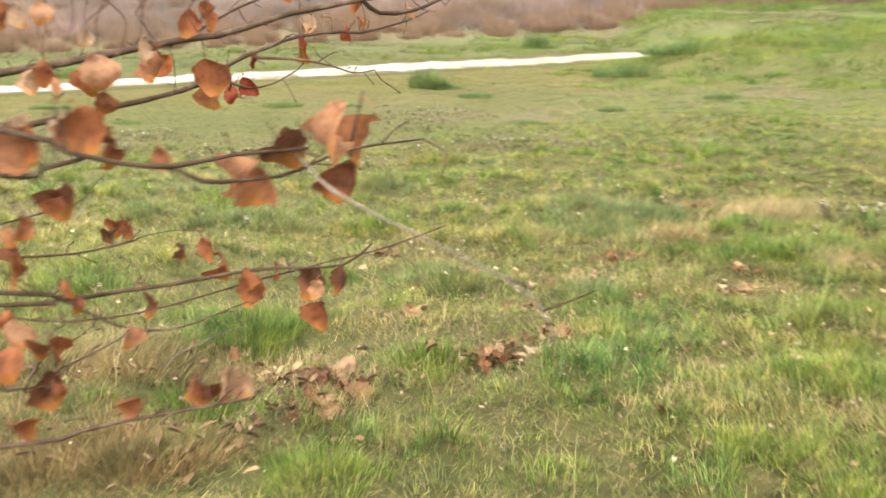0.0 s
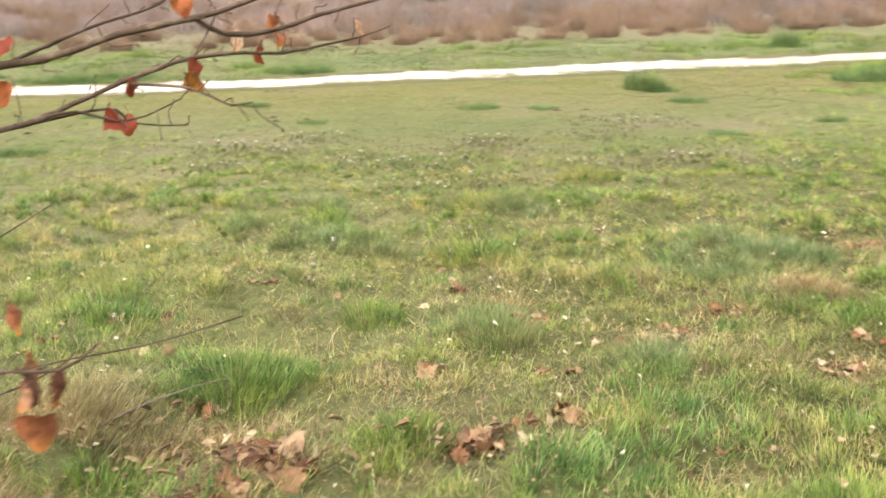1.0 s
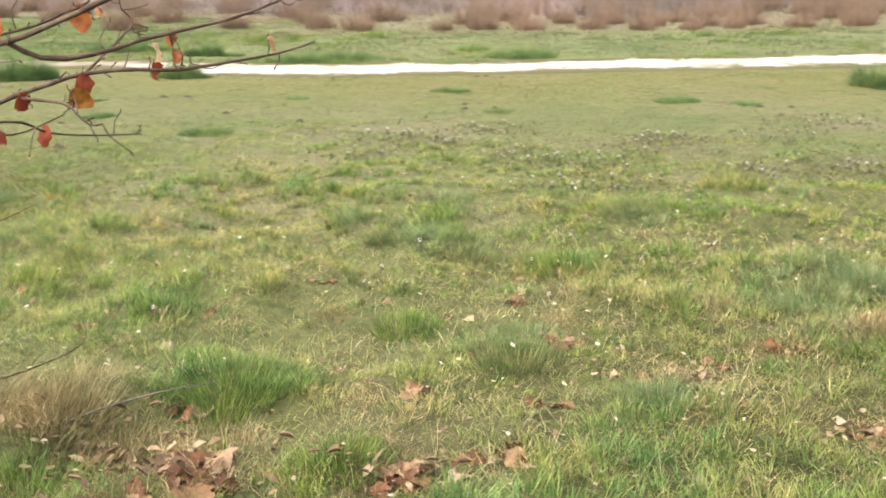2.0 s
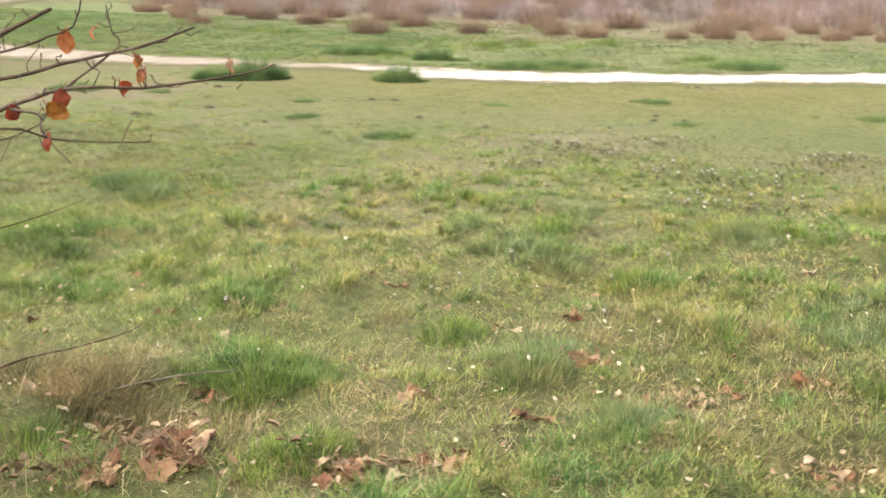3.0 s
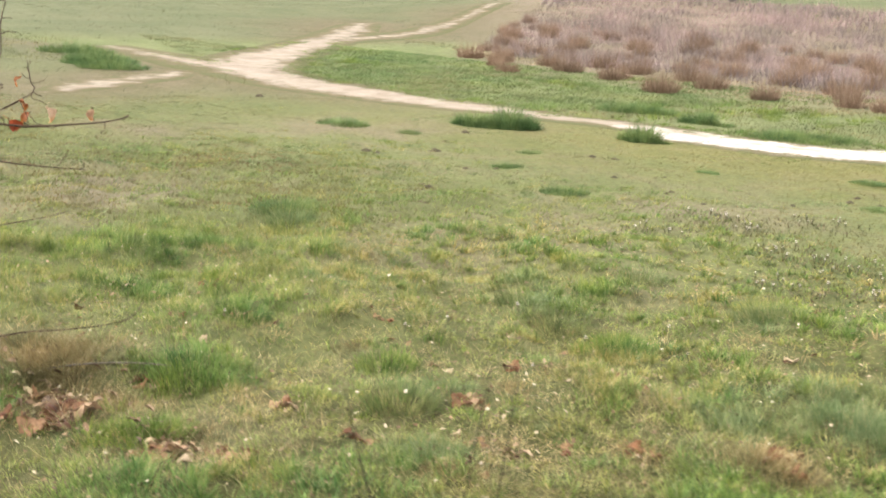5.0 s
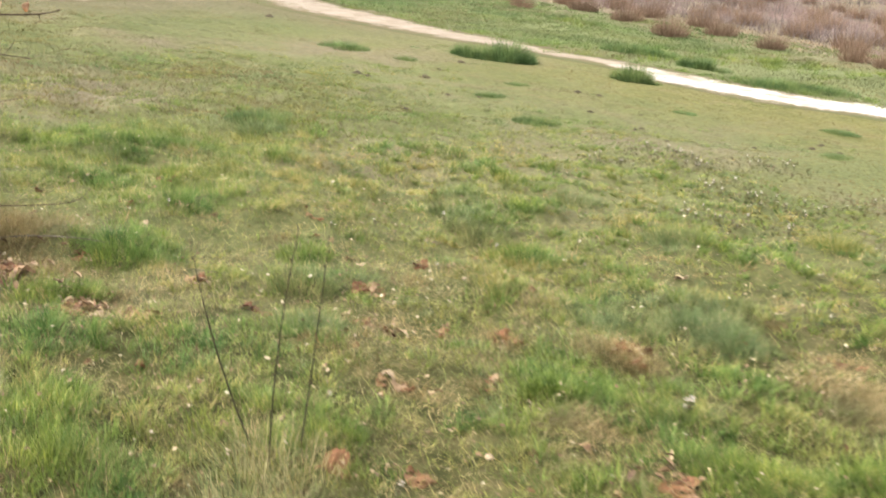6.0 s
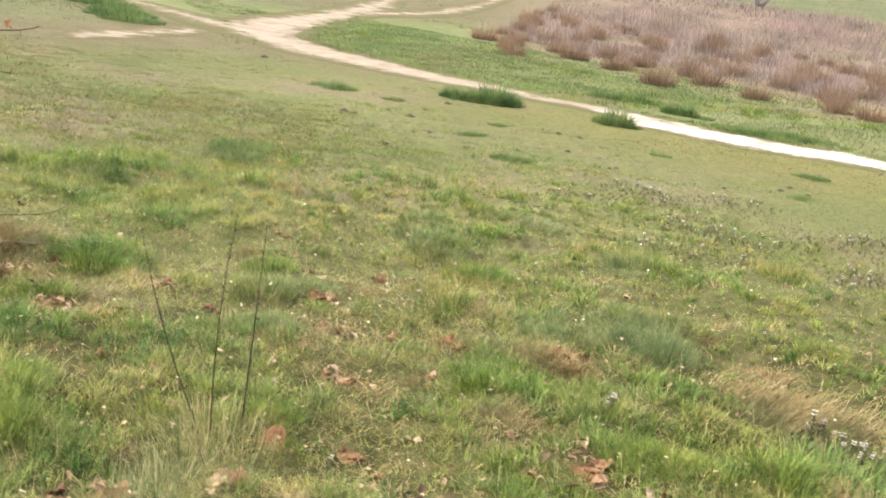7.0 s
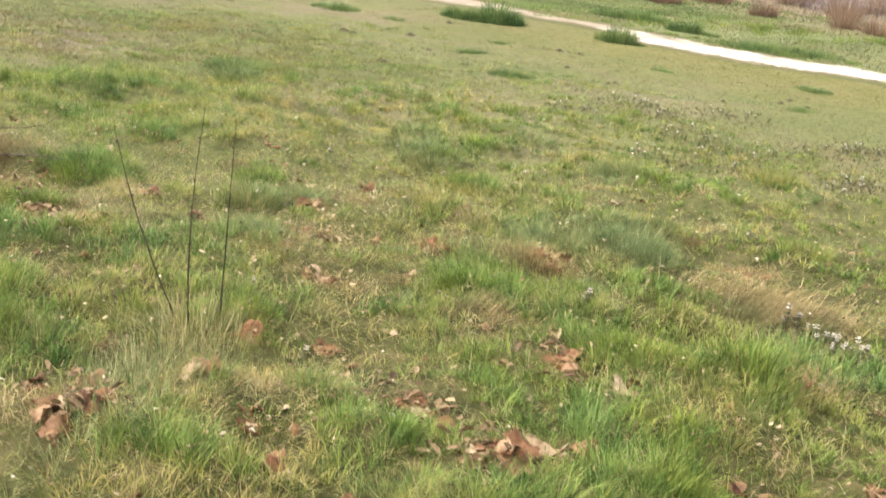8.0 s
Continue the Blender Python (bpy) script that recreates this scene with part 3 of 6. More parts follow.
def tube(bm, points, radii, sides=7, wobble=0.0, seed=0):
    """A tapered limb along points, closed at both ends."""
    rnd = random.Random(seed)
    pts = [Vector(p) for p in points]
    rings = []
    for i, p in enumerate(pts):
        ahead = (pts[min(i + 1, len(pts) - 1)] - pts[max(i - 1, 0)]).normalized()
        a = ahead.cross(Vector((0.31, 0.17, 0.93)))
        a = (a if a.length > 0.05 else ahead.cross(Vector((1, 0, 0)))).normalized()
        b = ahead.cross(a)
        r = radii[i] * (1 + wobble * rnd.uniform(-1, 1))
        rings.append([bm.verts.new(p + r * (math.cos(q) * a + math.sin(q) * b)) for q in (2 * math.pi * s / sides for s in range(sides))])
    for lo, hi in zip(rings, rings[1:]):
        for s in range(sides):
            bm.faces.new((lo[s], lo[(s + 1) % sides], hi[(s + 1) % sides], hi[s]))
    bm.faces.new(rings[0][::-1])
    bm.faces.new(rings[-1])


def limb(points, r0, r1, step=0.05, seed=0, wobble=0.1):
    """A bmesh of a crooked tapered twig through points, with small knots."""
    line = curve_points(points, step)
    rnd = random.Random(seed)
    n = len(line)
    radii = [r0 + (r1 - r0) * i / (n - 1) for i in range(n)]
    pts = [tuple(c + rnd.uniform(-0.18, 0.18) * radii[i] for c in p) for i, p in enumerate(line)]
    bm = bmesh.new()
    tube(bm, pts, [r * (1.25 if i % 7 == 3 else 1) for i, r in enumerate(radii)], 7, wobble, seed)
    for f in bm.faces:
        f.smooth = True
    return bm


def leaf_mesh(name, seed, length=0.09, lobes=4, curl=0.35, broad=0.5, crumple=0.0, depth=0.15):
    """A lobed leaf with a midrib, bent and curled, on a short stalk; a few millimetres of cup give it body."""
    rnd = random.Random(seed)
    bm = bmesh.new()
    n = 11
    bend, cup, twist = rnd.uniform(0.4, 1.0) * curl, rnd.uniform(-1, 1) * curl, rnd.uniform(-0.8, 0.8)

    def place(u, v):
        w = broad * length * (math.sin(math.pi * min(1, u * 0.93 + 0.03)) ** 0.75) * (1 - depth + depth * math.cos(2 * math.pi * lobes * u))
        s = v * w
        z = -bend * length * 1.1 * (u - 0.35) ** 2 + cup * (s * s) / (length * 0.3) + twist * s * (u - 0.5) * 0.9
        z += 0.05 * length * math.sin(9 * u + 5 * v + seed) + crumple * length * (math.sin(17 * u + 6 * v + 2 * seed) + math.sin(11 * v - 7 * u + seed))
        return (u * length, s + 0.08 * length * math.sin(3 * u + seed), z)

    rows = [[bm.verts.new(place(i / (n - 1), v)) for v in (-1, -0.5, 0, 0.5, 1)] for i in range(n)]
    for a, b in zip(rows, rows[1:]):
        for k in range(4):
            bm.faces.new((a[k], a[k + 1], b[k + 1], b[k]))
    x0, y0, z0 = rows[0][2].co
    tube(bm, [(x0, y0, z0), (x0 - 0.1 * length, y0, z0 + 0.01), (x0 - 0.22 * length, y0 + 0.02 * length, z0 + 0.03)], [0.0011, 0.0009, 0.0008], 4)
    for f in bm.faces:
        f.smooth = True
    mesh = bpy.data.meshes.new(name)
    bm.to_mesh(mesh)
    bm.free()
    return mesh


# ---- ground and paths ----


def graded(low, high, inner_low, inner_high, step, growth=1.16):
    inner = list(np.arange(inner_low, inner_high + step / 2, step))
    out, s, v = [], step, inner_high
    while v < high:
        s *= growth
        v += s
        out.append(v)
    back, s, v = [], step, inner_low
    while v > low:
        s *= growth
        v -= s
        back.append(v)
    return np.array(back[::-1] + inner + out)


gx, gy = graded(-1500, 900, -14, 7, 0.11, 1.07), graded(-300, 1800, 1.0, 20, 0.11)
X, Y = np.meshgrid(gx, gy, indexing="ij")
near = path_distance(X, Y)
Z = land(X, Y, near)
ni, nj = X.shape
k = (np.arange(ni - 1)[:, None] * nj + np.arange(nj - 1)[None, :]).ravel()
ground_mesh = array_mesh("ground", np.stack([X, Y, Z], -1).reshape(-1, 3), [np.stack([k, k + nj, k + nj + 1, k + 1], 1)])
ground_mesh.polygons.foreach_set("use_smooth", np.ones(len(k), bool))
ground_mesh.attributes.new("trodden", "FLOAT", "POINT").data.foreach_set("value", trodden(X, Y, near).astype(np.float32).ravel())
ground = link("ground", ground_mesh, GROUND)
tagged(ground, "mossy green and brown meadow turf reaching the horizon", "ground", kind="structure")


def footpath(name, rows, label, seed, lift=0.012):
    """A worn strip of sand: slightly dished, with ragged edges that run under the turf."""
    line = curve_points(rows, 0.15)
    d = np.gradient(line[:, :2], axis=0)
    d /= np.linalg.norm(d, axis=1)[:, None]
    normal = np.stack([-d[:, 1], d[:, 0]], 1)
    along = np.concatenate([[0], np.cumsum(np.hypot(*np.diff(line[:, :2], axis=0).T))])
    grid, edge = [], []
    far = smooth(-line[:, 0], 13, 22)
    far = far + (1 - far) * 0.45 * smooth(line[:, 0], -12, -7)
    for c, out in [(-1, 0.35), (-1, 0.2), (-1, 0.1)] + [(c, 0.0) for c in np.linspace(-1, 1, 11)] + [(1, 0.1), (1, 0.2), (1, 0.35)]:
        rag = 0.13 * value_noise(along, along * 0 + 7 * np.sign(c) + seed, 1.3, 11) + 0.07 * value_noise(along, along * 0 + 3 * np.sign(c), 0.4, 12)
        off = c * 0.95 * line[:, 2] + np.sign(c) * out * np.minimum(1, line[:, 2] * 3) * (1.2 + 1.2 * far)
        p = line[:, :2] + normal * off[:, None]
        grid.append(np.column_stack([p, land(p[:, 0], p[:, 1]) + lift - 0.03 * (out > 0.3)]))
        edge.append(0.6 + (path_distance(p[:, 0], p[:, 1]) + 0.06 + 0.08 * far + rag) / (0.65 + 0.75 * far))
    v = np.stack(grid, 1)
    m, w = v.shape[:2]
    q = (np.arange(m - 1)[:, None] * w + np.arange(w - 1)[None, :]).ravel()
    mesh = array_mesh(name, v.reshape(-1, 3), [np.stack([q, q + 1, q + w + 1, q + w], 1)])
    mesh.attributes.new("edge", "FLOAT", "POINT").data.foreach_set("value", np.stack(edge, 1).astype(np.float32).ravel())
    mesh.polygons.foreach_set("use_smooth", np.ones(len(q), bool))
    ob = link(name, mesh, PATH_SAND)
    return tagged(ob, label, "footpath", kind="structure")


footpath("path_main", PATH_MAIN, "pale sandy footpath worn through the meadow, whitish at one end", 1)
footpath("path_right", PATH_RIGHT, "narrow sandy branch of the footpath across the heath", 2, 0.02)
footpath("path_left", PATH_LEFT, "thin worn sandy track leaving the path junction", 3, 0.018)
footpath("path_side", PATH_SIDE, "short bare strip of pale sand in the turf", 4)

# ---- grass ----
rs = np.random.RandomState(5)


def scatter(x0, x1, y0, y1, density):
    n = int((x1 - x0) * (y1 - y0) * density)
    return rs.uniform(x0, x1, n), rs.uniform(y0, y1, n)


def grass(name, mat, label, x, y, height, width, lean, heading=None, fine=True, lift=0.0):
    ob = link(name, blades(name, rs, x, y, land(x, y) + lift, height, width, lean, heading, fine), mat)
    return tagged(ob, label, "grass", kind="stuff")


def tufts(name, mat, label, cx, cy, count, radius, height, width, droop, fine=True):
    """Tufts as one mesh: at each centre, blades that fan outwards; height and radius are given by tuft."""
    n = len(cx)
    k = np.repeat(np.arange(n), rs.poisson(count, n) if np.isscalar(count) else rs.poisson(count))
    a, q = rs.uniform(0, 2 * np.pi, len(k)), np.sqrt(rs.uniform(0, 1, len(k)))
    px, py = cx[k] + radius[k] * q * np.cos(a), cy[k] + radius[k] * q * np.sin(a)
    wind = 1.5 * value_noise(cx, cy, 1.3, 28)[k] + 0.4
    gx_, gy_ = q * np.cos(a) + 0.45 * np.cos(wind), q * np.sin(a) + 0.45 * np.sin(wind)
    heading = np.arctan2(gy_, gx_)
    h = height[k] * rs.uniform(0.45, 1.1, len(k)) * (1.1 - 0.3 * q)
    lean = np.clip(droop * (0.25 + 0.75 * q) + rs.normal(0, 0.15, len(k)), 0.03, 1.0)
    width = width * (0.68 + 0.32 * smooth(py, 4.5, 7.5)) if width < 0.005 else width
    return grass(name, mat, label, px, py, h, width, lean, heading, fine)


def arched(name, mat, label, x, y, length, width, lean, bend, heading, lift=0.0, joint=4.8):
    """Slender blades as one mesh, each bent evenly over its length: lean is its angle from upright at the foot, lean + bend at the tip."""
    n = len(x)
    length, width, lean, bend, heading = (np.broadcast_to(np.asarray(v, float), n) for v in (length, width, lean, bend, heading))
    over = np.stack([np.cos(heading), np.sin(heading), np.zeros(n)], 1)
    turn = heading + np.pi / 2 + rs.normal(0, 0.6, n)
    side = np.stack([np.cos(turn), np.sin(turn), np.zeros(n)], 1) * width[:, None] / 2
    foot = np.stack([x, y, land(x, y) + lift - 0.008], 1)
    verts, quads, tips, base = [], [], [], 0
    for m, widths in (((y < joint), (0.95, 0.7, 0.0)), ((y >= joint), (0.85, 0.0))):
        p, w, count = foot[m], side[m], len(widths)
        rows = [p - w, p + w]
        for i, wide in enumerate(widths):
            a = lean[m] + bend[m] * (i + 0.5) / count
            p = p + (over[m] * np.sin(a)[:, None] + np.array([0, 0, 1.0]) * np.cos(a)[:, None]) * (length[m] / count)[:, None]
            rows += [p - w * wide, p + w * wide] if wide else [p]
        step = 2 * count + 1
        k = np.arange(m.sum())[:, None] * step + base
        verts.append(np.stack(rows, 1).reshape(-1, 3))
        quads += [k + np.array([[2 * i, 2 * i + 1, 2 * i + 3, 2 * i + 2]]) for i in range(count - 1)]
        tips.append(k + np.array([[step - 3, step - 2, step - 1]]))
        base += len(verts[-1])
    mesh = array_mesh(name, np.concatenate(verts), [np.concatenate(quads), np.concatenate(tips)])
    return tagged(link(name, mesh, mat), label, "grass", kind="stuff")


def near_tufts(name, mat, label, cx, cy, rank, count, radius, length, width, lean, bend):
    """Small tufts as one mesh: blades that fan out from each centre and arch over, taller where the grass is rank."""
    k = np.repeat(np.arange(len(cx)), rs.poisson(count * (0.6 + 0.5 * rank)))
    n = len(k)
    size = (0.5 + 0.75 * rank) * rs.uniform(0.7, 1.3, len(cx)) * (1 - 0.3 * smooth(cy, 6.5, 9.5))
    a, q = rs.uniform(0, 2 * np.pi, n), np.sqrt(rs.uniform(0, 1, n))
    lay = 3.0 * value_noise(cx, cy, 0.5, 28)[k] + rs.normal(0, 0.8, len(cx))[k]
    heading = np.arctan2(q * np.sin(a) + 0.28 * np.sin(lay), q * np.cos(a) + 0.28 * np.cos(lay)) + rs.normal(0, 0.5, n)
    x, y = cx[k] + radius * size[k] * q * np.cos(a), cy[k] + radius * size[k] * q * np.sin(a)
    return arched(name, mat, label, x, y, length * size[k] * rs.uniform(0.4, 1.15, n), width * (0.85 + 0.75 * smooth(y, 5.0, 8.5)), np.clip(lean * (0.2 + 0.9 * q) + rs.normal(0, 0.18, n), 0, 1.3), bend * rs.uniform(0.3, 1.4, n), heading)


# The near meadow: a low sward of mixed blades, and tufts of several grasses over it.
NEAR = (-5.2, 5.6, 2.5, 13.6)


# Smothered by leaves and hay near the oak; other spots browned for shaded hollows.
SMOTHERED_OR_SHADED = [(-0.9, 3.12, 0.32), (-0.62, 3.1, 0.22), (-0.55, 3.88, 0.2), (-0.2, 3.88, 0.16), (-0.95, 3.85, 0.3), (-1.25, 3.8, 0.3), (0.35, 4.2, 0.14), (1.44, 7.7, 0.2), (1.33, 6.52, 0.2), (1.39, 6.97, 0.09), (1.12, 8.36, 0.14), (-0.72, 7.05, 0.16), (0.15, 6.08, 0.14), (0.89, 6.1, 0.16), (2.5, 6.0, 0.14), (2.25, 5.84, 0.12), (2.8, 4.17, 0.16), (2.82, 5.3, 0.14), (3.33, 5.38, 0.14), (0.63, 5.55, 0.12)]


def closeness(x, y):
    """1 in the rank grass near the walk, fading into the grazed turf."""
    edge = 1.3 * value_noise(x, y, 2.1, 91) + 0.6 * value_noise(x, y, 0.7, 92)
    return (1 - smooth(y + edge - 1.9 * smooth(x + 0.2 * y, 0.8, 3.2), 9.0, 11.8)) * smooth(x + edge, -5.4, -3.4) * (1 - smooth(x - 0.3 * np.maximum(y - 5, 0), 4.0, 4.5))


# Dead thatch lies flat over the soil; green tufts stand in it, tall on the humps and thin in the hollows.
x, y = scatter(*NEAR, 2500)
m = rs.uniform(0, 1, len(x)) < (1 - 0.72 * smooth(y, 6.0, 8.5)) * closeness(x, y)
x, y = x[m], y[m]
pick = rs.uniform(0, 1, len(x)) - 0.35 * spots(x, y, DRY_SPOTS) - 0.5 * spots(x, y, BARE_SPOTS) + 0.2 * value_noise(x, y, 0.3, 27)
smothered_or_shaded = spots(x, y, SMOTHERED_OR_SHADED) > rs.uniform(0.05, 0.6, len(x))
pick[smothered_or_shaded] = rs.uniform(0.08, 0.47, smothered_or_shaded.sum())
for m, name, mat, label in ((pick < 0.19, "dry_grass", STRAW, "bleached dead grass lying flat between the green"), ((pick >= 0.19) & (pick < 0.41), "matted_grass", BROWN_HAY, "matted brown dead grass in the hollows"), (pick >= 0.41, "meadow_grass", MEADOW, "short olive green meadow grass, thin in places")):
    q = m.sum()
    arched(name, mat, label, x[m], y[m], rs.uniform(0.03, 0.085, q), 0.0026 + 0.0012 * smooth(y[m], 5.5, 8), rs.uniform(0.7, 1.35, q), rs.uniform(0.1, 0.9, q), rs.uniform(0, 2 * np.pi, q), rs.uniform(0.0, 0.03, q), 0.0)


def north_east(x, y):
    """1 where the meadow is moister and greener, 0 in the dry west."""
    return smooth(x + 0.45 * y + 0.5 * value_noise(x, y, 1.3, 18), 3.4, 6.2)


def tussocky(x, y):
    """How rank the grass stands, about 0 in the hollows to 1 on the humps."""
    return np.clip(0.5 + 0.45 * value_noise(x, y, 0.42, 4) + 0.4 * value_noise(x, y, 0.19, 24) + 0.25 * value_noise(x, y, 1.0, 25) - 0.45 * spots(x, y, DRY_SPOTS) - 0.65 * spots(x, y, BARE_SPOTS) + 0.25 * spots(x, y, LUSH_SPOTS) + 0.2 * spots(x, y, BLUE_SPOTS), 0.0, 1.3)


cx, cy = scatter(*NEAR, 300)
rank = tussocky(cx, cy)
m = rs.uniform(0, 1, len(cx)) < closeness(cx, cy) * (1 - 0.58 * smooth(cy, 6.0, 8.5)) * np.clip(0.32 + 1.2 * rank, 0, 1)
m &= spots(cx, cy, SMOTHERED_OR_SHADED) < rs.uniform(0.12, 0.8, len(cx))
cx, cy, rank = cx[m], cy[m], rank[m]
lush = 0.9 * spots(cx, cy, LUSH_SPOTS) + 0.55 * value_noise(cx, cy, 0.33, 21) + 0.25 * value_noise(cx, cy, 0.9, 17) + 0.22 * north_east(cx, cy)
blue = 0.9 * spots(cx, cy, BLUE_SPOTS) + 0.5 * value_noise(cx, cy, 0.5, 22) + 0.2 * north_east(cx, cy)
dry = 0.9 * spots(cx, cy, DRY_SPOTS) + 0.55 * value_noise(cx, cy, 0.3, 23)
pick = rs.uniform(0, 1, (3, len(cx)))
is_lush = pick[0] < np.clip(2.1 * lush - 0.28, 0.06, 0.8)
is_blue = ~is_lush & (pick[1] < np.clip(2.0 * blue - 0.4, 0.04, 0.78))
is_dry = ~is_lush & ~is_blue & (pick[2] < np.clip(1.8 * dry + 0.02, 0.09, 0.85))
is_plain = ~is_lush & ~is_blue & ~is_dry
for m, name, mat, label, count, radius, length, width, lean, bend in (
    (is_plain, "grass_tufts", MEADOW, "small olive green tufts of meadow grass", 24, 0.035, 0.085, 0.003, 0.55, 0.8),
    (is_lush, "lush_grass", LUSH, "fresh bright green grass in dense small tufts", 30, 0.035, 0.1, 0.0036, 0.45, 0.75),
    (is_blue, "fescue_grass", FESCUE, "soft grey-green fescue tufts combed by the wind", 42, 0.038, 0.12, 0.0021, 0.6, 0.95),
    (is_dry, "straw_tufts", STRAW, "bleached straw-coloured tufts of dead grass", 16, 0.035, 0.095, 0.0022, 0.7, 0.8),
):
    near_tufts(name, mat, label, cx[m], cy[m], rank[m], count, radius, length, width, lean, bend)

# Long pale stalks that stick out of the near grass.
x, y = scatter(-2.6, 4.4, 3.0, 7.6, 190)
w = value_noise(x, y, 0.5, 57) + rs.normal(0, 0.35, len(x))
m = w > 0.0
q = m.sum()
arched("dry_stalks", SEEDING, "thin pale seeding stalks bent over the grass", x[m], y[m], 0.08 + 0.15 * rs.uniform(0, 1, q) ** 2, 0.0017 + 0.0006 * smooth(y[m], 5, 8), rs.uniform(0.1, 1.0, q), rs.uniform(0.1, 1.3, q), rs.uniform(0, 2 * np.pi, q))

# The meadow further off and beside the path: coarser blades, closely grazed.
x, y = scatter(-17, 8, 3.0, 21.5, 1500)
d = path_distance(x, y)
inner = (x > NEAR[0]) & (x < NEAR[1]) & (rs.uniform(0, 1, len(x)) < closeness(x, y))
s = beyond(x, y)
wear = value_noise(x, y, 2.3, 31) + 0.6 * value_noise(x, y, 0.7, 32) + 0.4 * value_noise(x, y, 0.25, 33)
turf = smooth(y - 0.45 * x, 9.5, 14.0)
keep = ~inner & (d > -0.1 + 0.22 * rs.uniform(0, 1, len(x))) & (s < 1.2)
pick = rs.uniform(0, 1, len(x))
worn = smooth(value_noise(x, y, 2.6, 93) + 0.5 * value_noise(x, y, 0.9, 94), -0.3, 0.6) * smooth(d, 2.0, 4.5)
mossy = np.clip(1.4 - d / 4.5 + 0.4 * value_noise(x, y, 1.3, 96), 0.08, 0.95) * smooth(x, -13, -7)
which = rs.uniform(0, 1, len(x))
is_worn, is_mossy = which < 0.9 * worn, which > 1 - mossy
m = keep & is_worn & (pick < 0.7 - 0.2 * turf)
grass("worn_turf", WORN, "worn brownish turf in patches of the meadow", x[m], y[m], 0.01 + 0.014 * rs.uniform(0, 1, m.sum()), 0.012, 1 - 0.3 * rs.uniform(0, 1, m.sum()) ** 2, None, False)
m = keep & is_mossy & ~is_worn & (pick < 0.5)
grass("mossy_turf", MOSSY, "yellow-green mossy turf along the footpath", x[m], y[m], 0.01 + 0.016 * rs.uniform(0, 1, m.sum()), 0.013, 1 - 0.4 * rs.uniform(0, 1, m.sum()) ** 2, None, False)
m = keep & ~is_worn & ~is_mossy & (pick < 0.8 - 0.5 * turf) & (wear > -0.9)
grass("short_turf", LAWN, "closely grazed olive-yellow turf", x[m], y[m], (0.02 + 0.026 * rs.uniform(0, 1, m.sum())) * (1.4 - 0.95 * turf[m]) * (1 + 0.3 * wear[m]), 0.012, 1 - 0.4 * rs.uniform(0, 1, m.sum()) ** 2, None, False)
m = keep & (pick > 0.9) & (worn > 0.3)
grass("dry_turf", WORN, "bleached dead blades among short turf", x[m], y[m], (0.025 + 0.04 * rs.uniform(0, 1, m.sum())) * (1 - 0.55 * turf[m]), 0.007, rs.uniform(0.75, 1.0, m.sum()), None, False)
cx, cy = scatter(-17, 8, 3.0, 21.5, 26)
d, s = path_distance(cx, cy), beyond(cx, cy)
inner = (cx > NEAR[0]) & (cx < NEAR[1]) & (rs.uniform(0, 1, len(cx)) < closeness(cx, cy))
turf = smooth(cy - 0.45 * cx, 9.5, 14.0)
clumpy = value_noise(cx, cy, 1.6, 34) + 0.5 * value_noise(cx, cy, 0.6, 35) + 0.8 * spots(cx, cy, BLUE_SPOTS)
keep = ~inner & (d > 0.15) & (s < 1.0) & (rs.uniform(0, 1, len(cx)) < np.clip(0.75 + clumpy - 0.95 * turf, 0.0, 0.9))
kind = value_noise(cx, cy, 1.9, 36) + rs.normal(0, 0.3, len(cx))
for m, name, mat, label in ((keep & (kind > 0.1), "fescue_turf", FESCUE, "grey-green fescue tufts in the turf"), (keep & (kind <= 0.1), "green_turf", VERGE, "fresher green tufts in the turf")):
    size = rs.uniform(0.6, 1.2, m.sum()) * (1.2 - 0.55 * turf[m])
    tufts(name, mat, label, cx[m], cy[m], 30, 0.13 * size, 0.075 * size, 0.007, 1.25, False)

# Softer tufts between the rank grass and the grazed turf.
cx, cy = scatter(-12, 7.0, 3.0, 18, 40)
edge = 1.3 * value_noise(cx, cy, 2.1, 91) + 0.8 * value_noise(cx, cy, 0.8, 92)
reach = (1 - smooth(cy + edge - 0.12 * cx - 4.5 * smooth(cx + 0.2 * cy, 1.6, 4.0), 9.6, 13.0)) * smooth(cx + 1.5 * edge, -12, -8)
m = (rs.uniform(0, 1, len(cx)) < reach * (1 - 0.85 * closeness(cx, cy))) & (path_distance(cx, cy) > 1.0)
cx, cy = cx[m], cy[m]
kind = (value_noise(cx, cy, 1.1, 58) + 0.5 * value_noise(cx, cy, 0.4, 59) + rs.normal(0, 0.25, len(cx))) * (1 + 0.7 * north_east(cx, cy))
for m, name, mat, label in ((kind > 0.35, "soft_fescue", FESCUE, "soft grey-green tufts in the open meadow"), (kind < -0.3, "soft_green", LUSH, "soft bright green tufts in the open meadow"), (np.abs(kind - 0.025) <= 0.325, "soft_meadow", MEADOW, "soft olive tufts in the open meadow")):
    size = rs.uniform(0.6, 1.25, m.sum())
    tufts(name, mat, label, cx[m], cy[m], 44, 0.11 * size, 0.075 * size, 0.0055, 1.3, False)

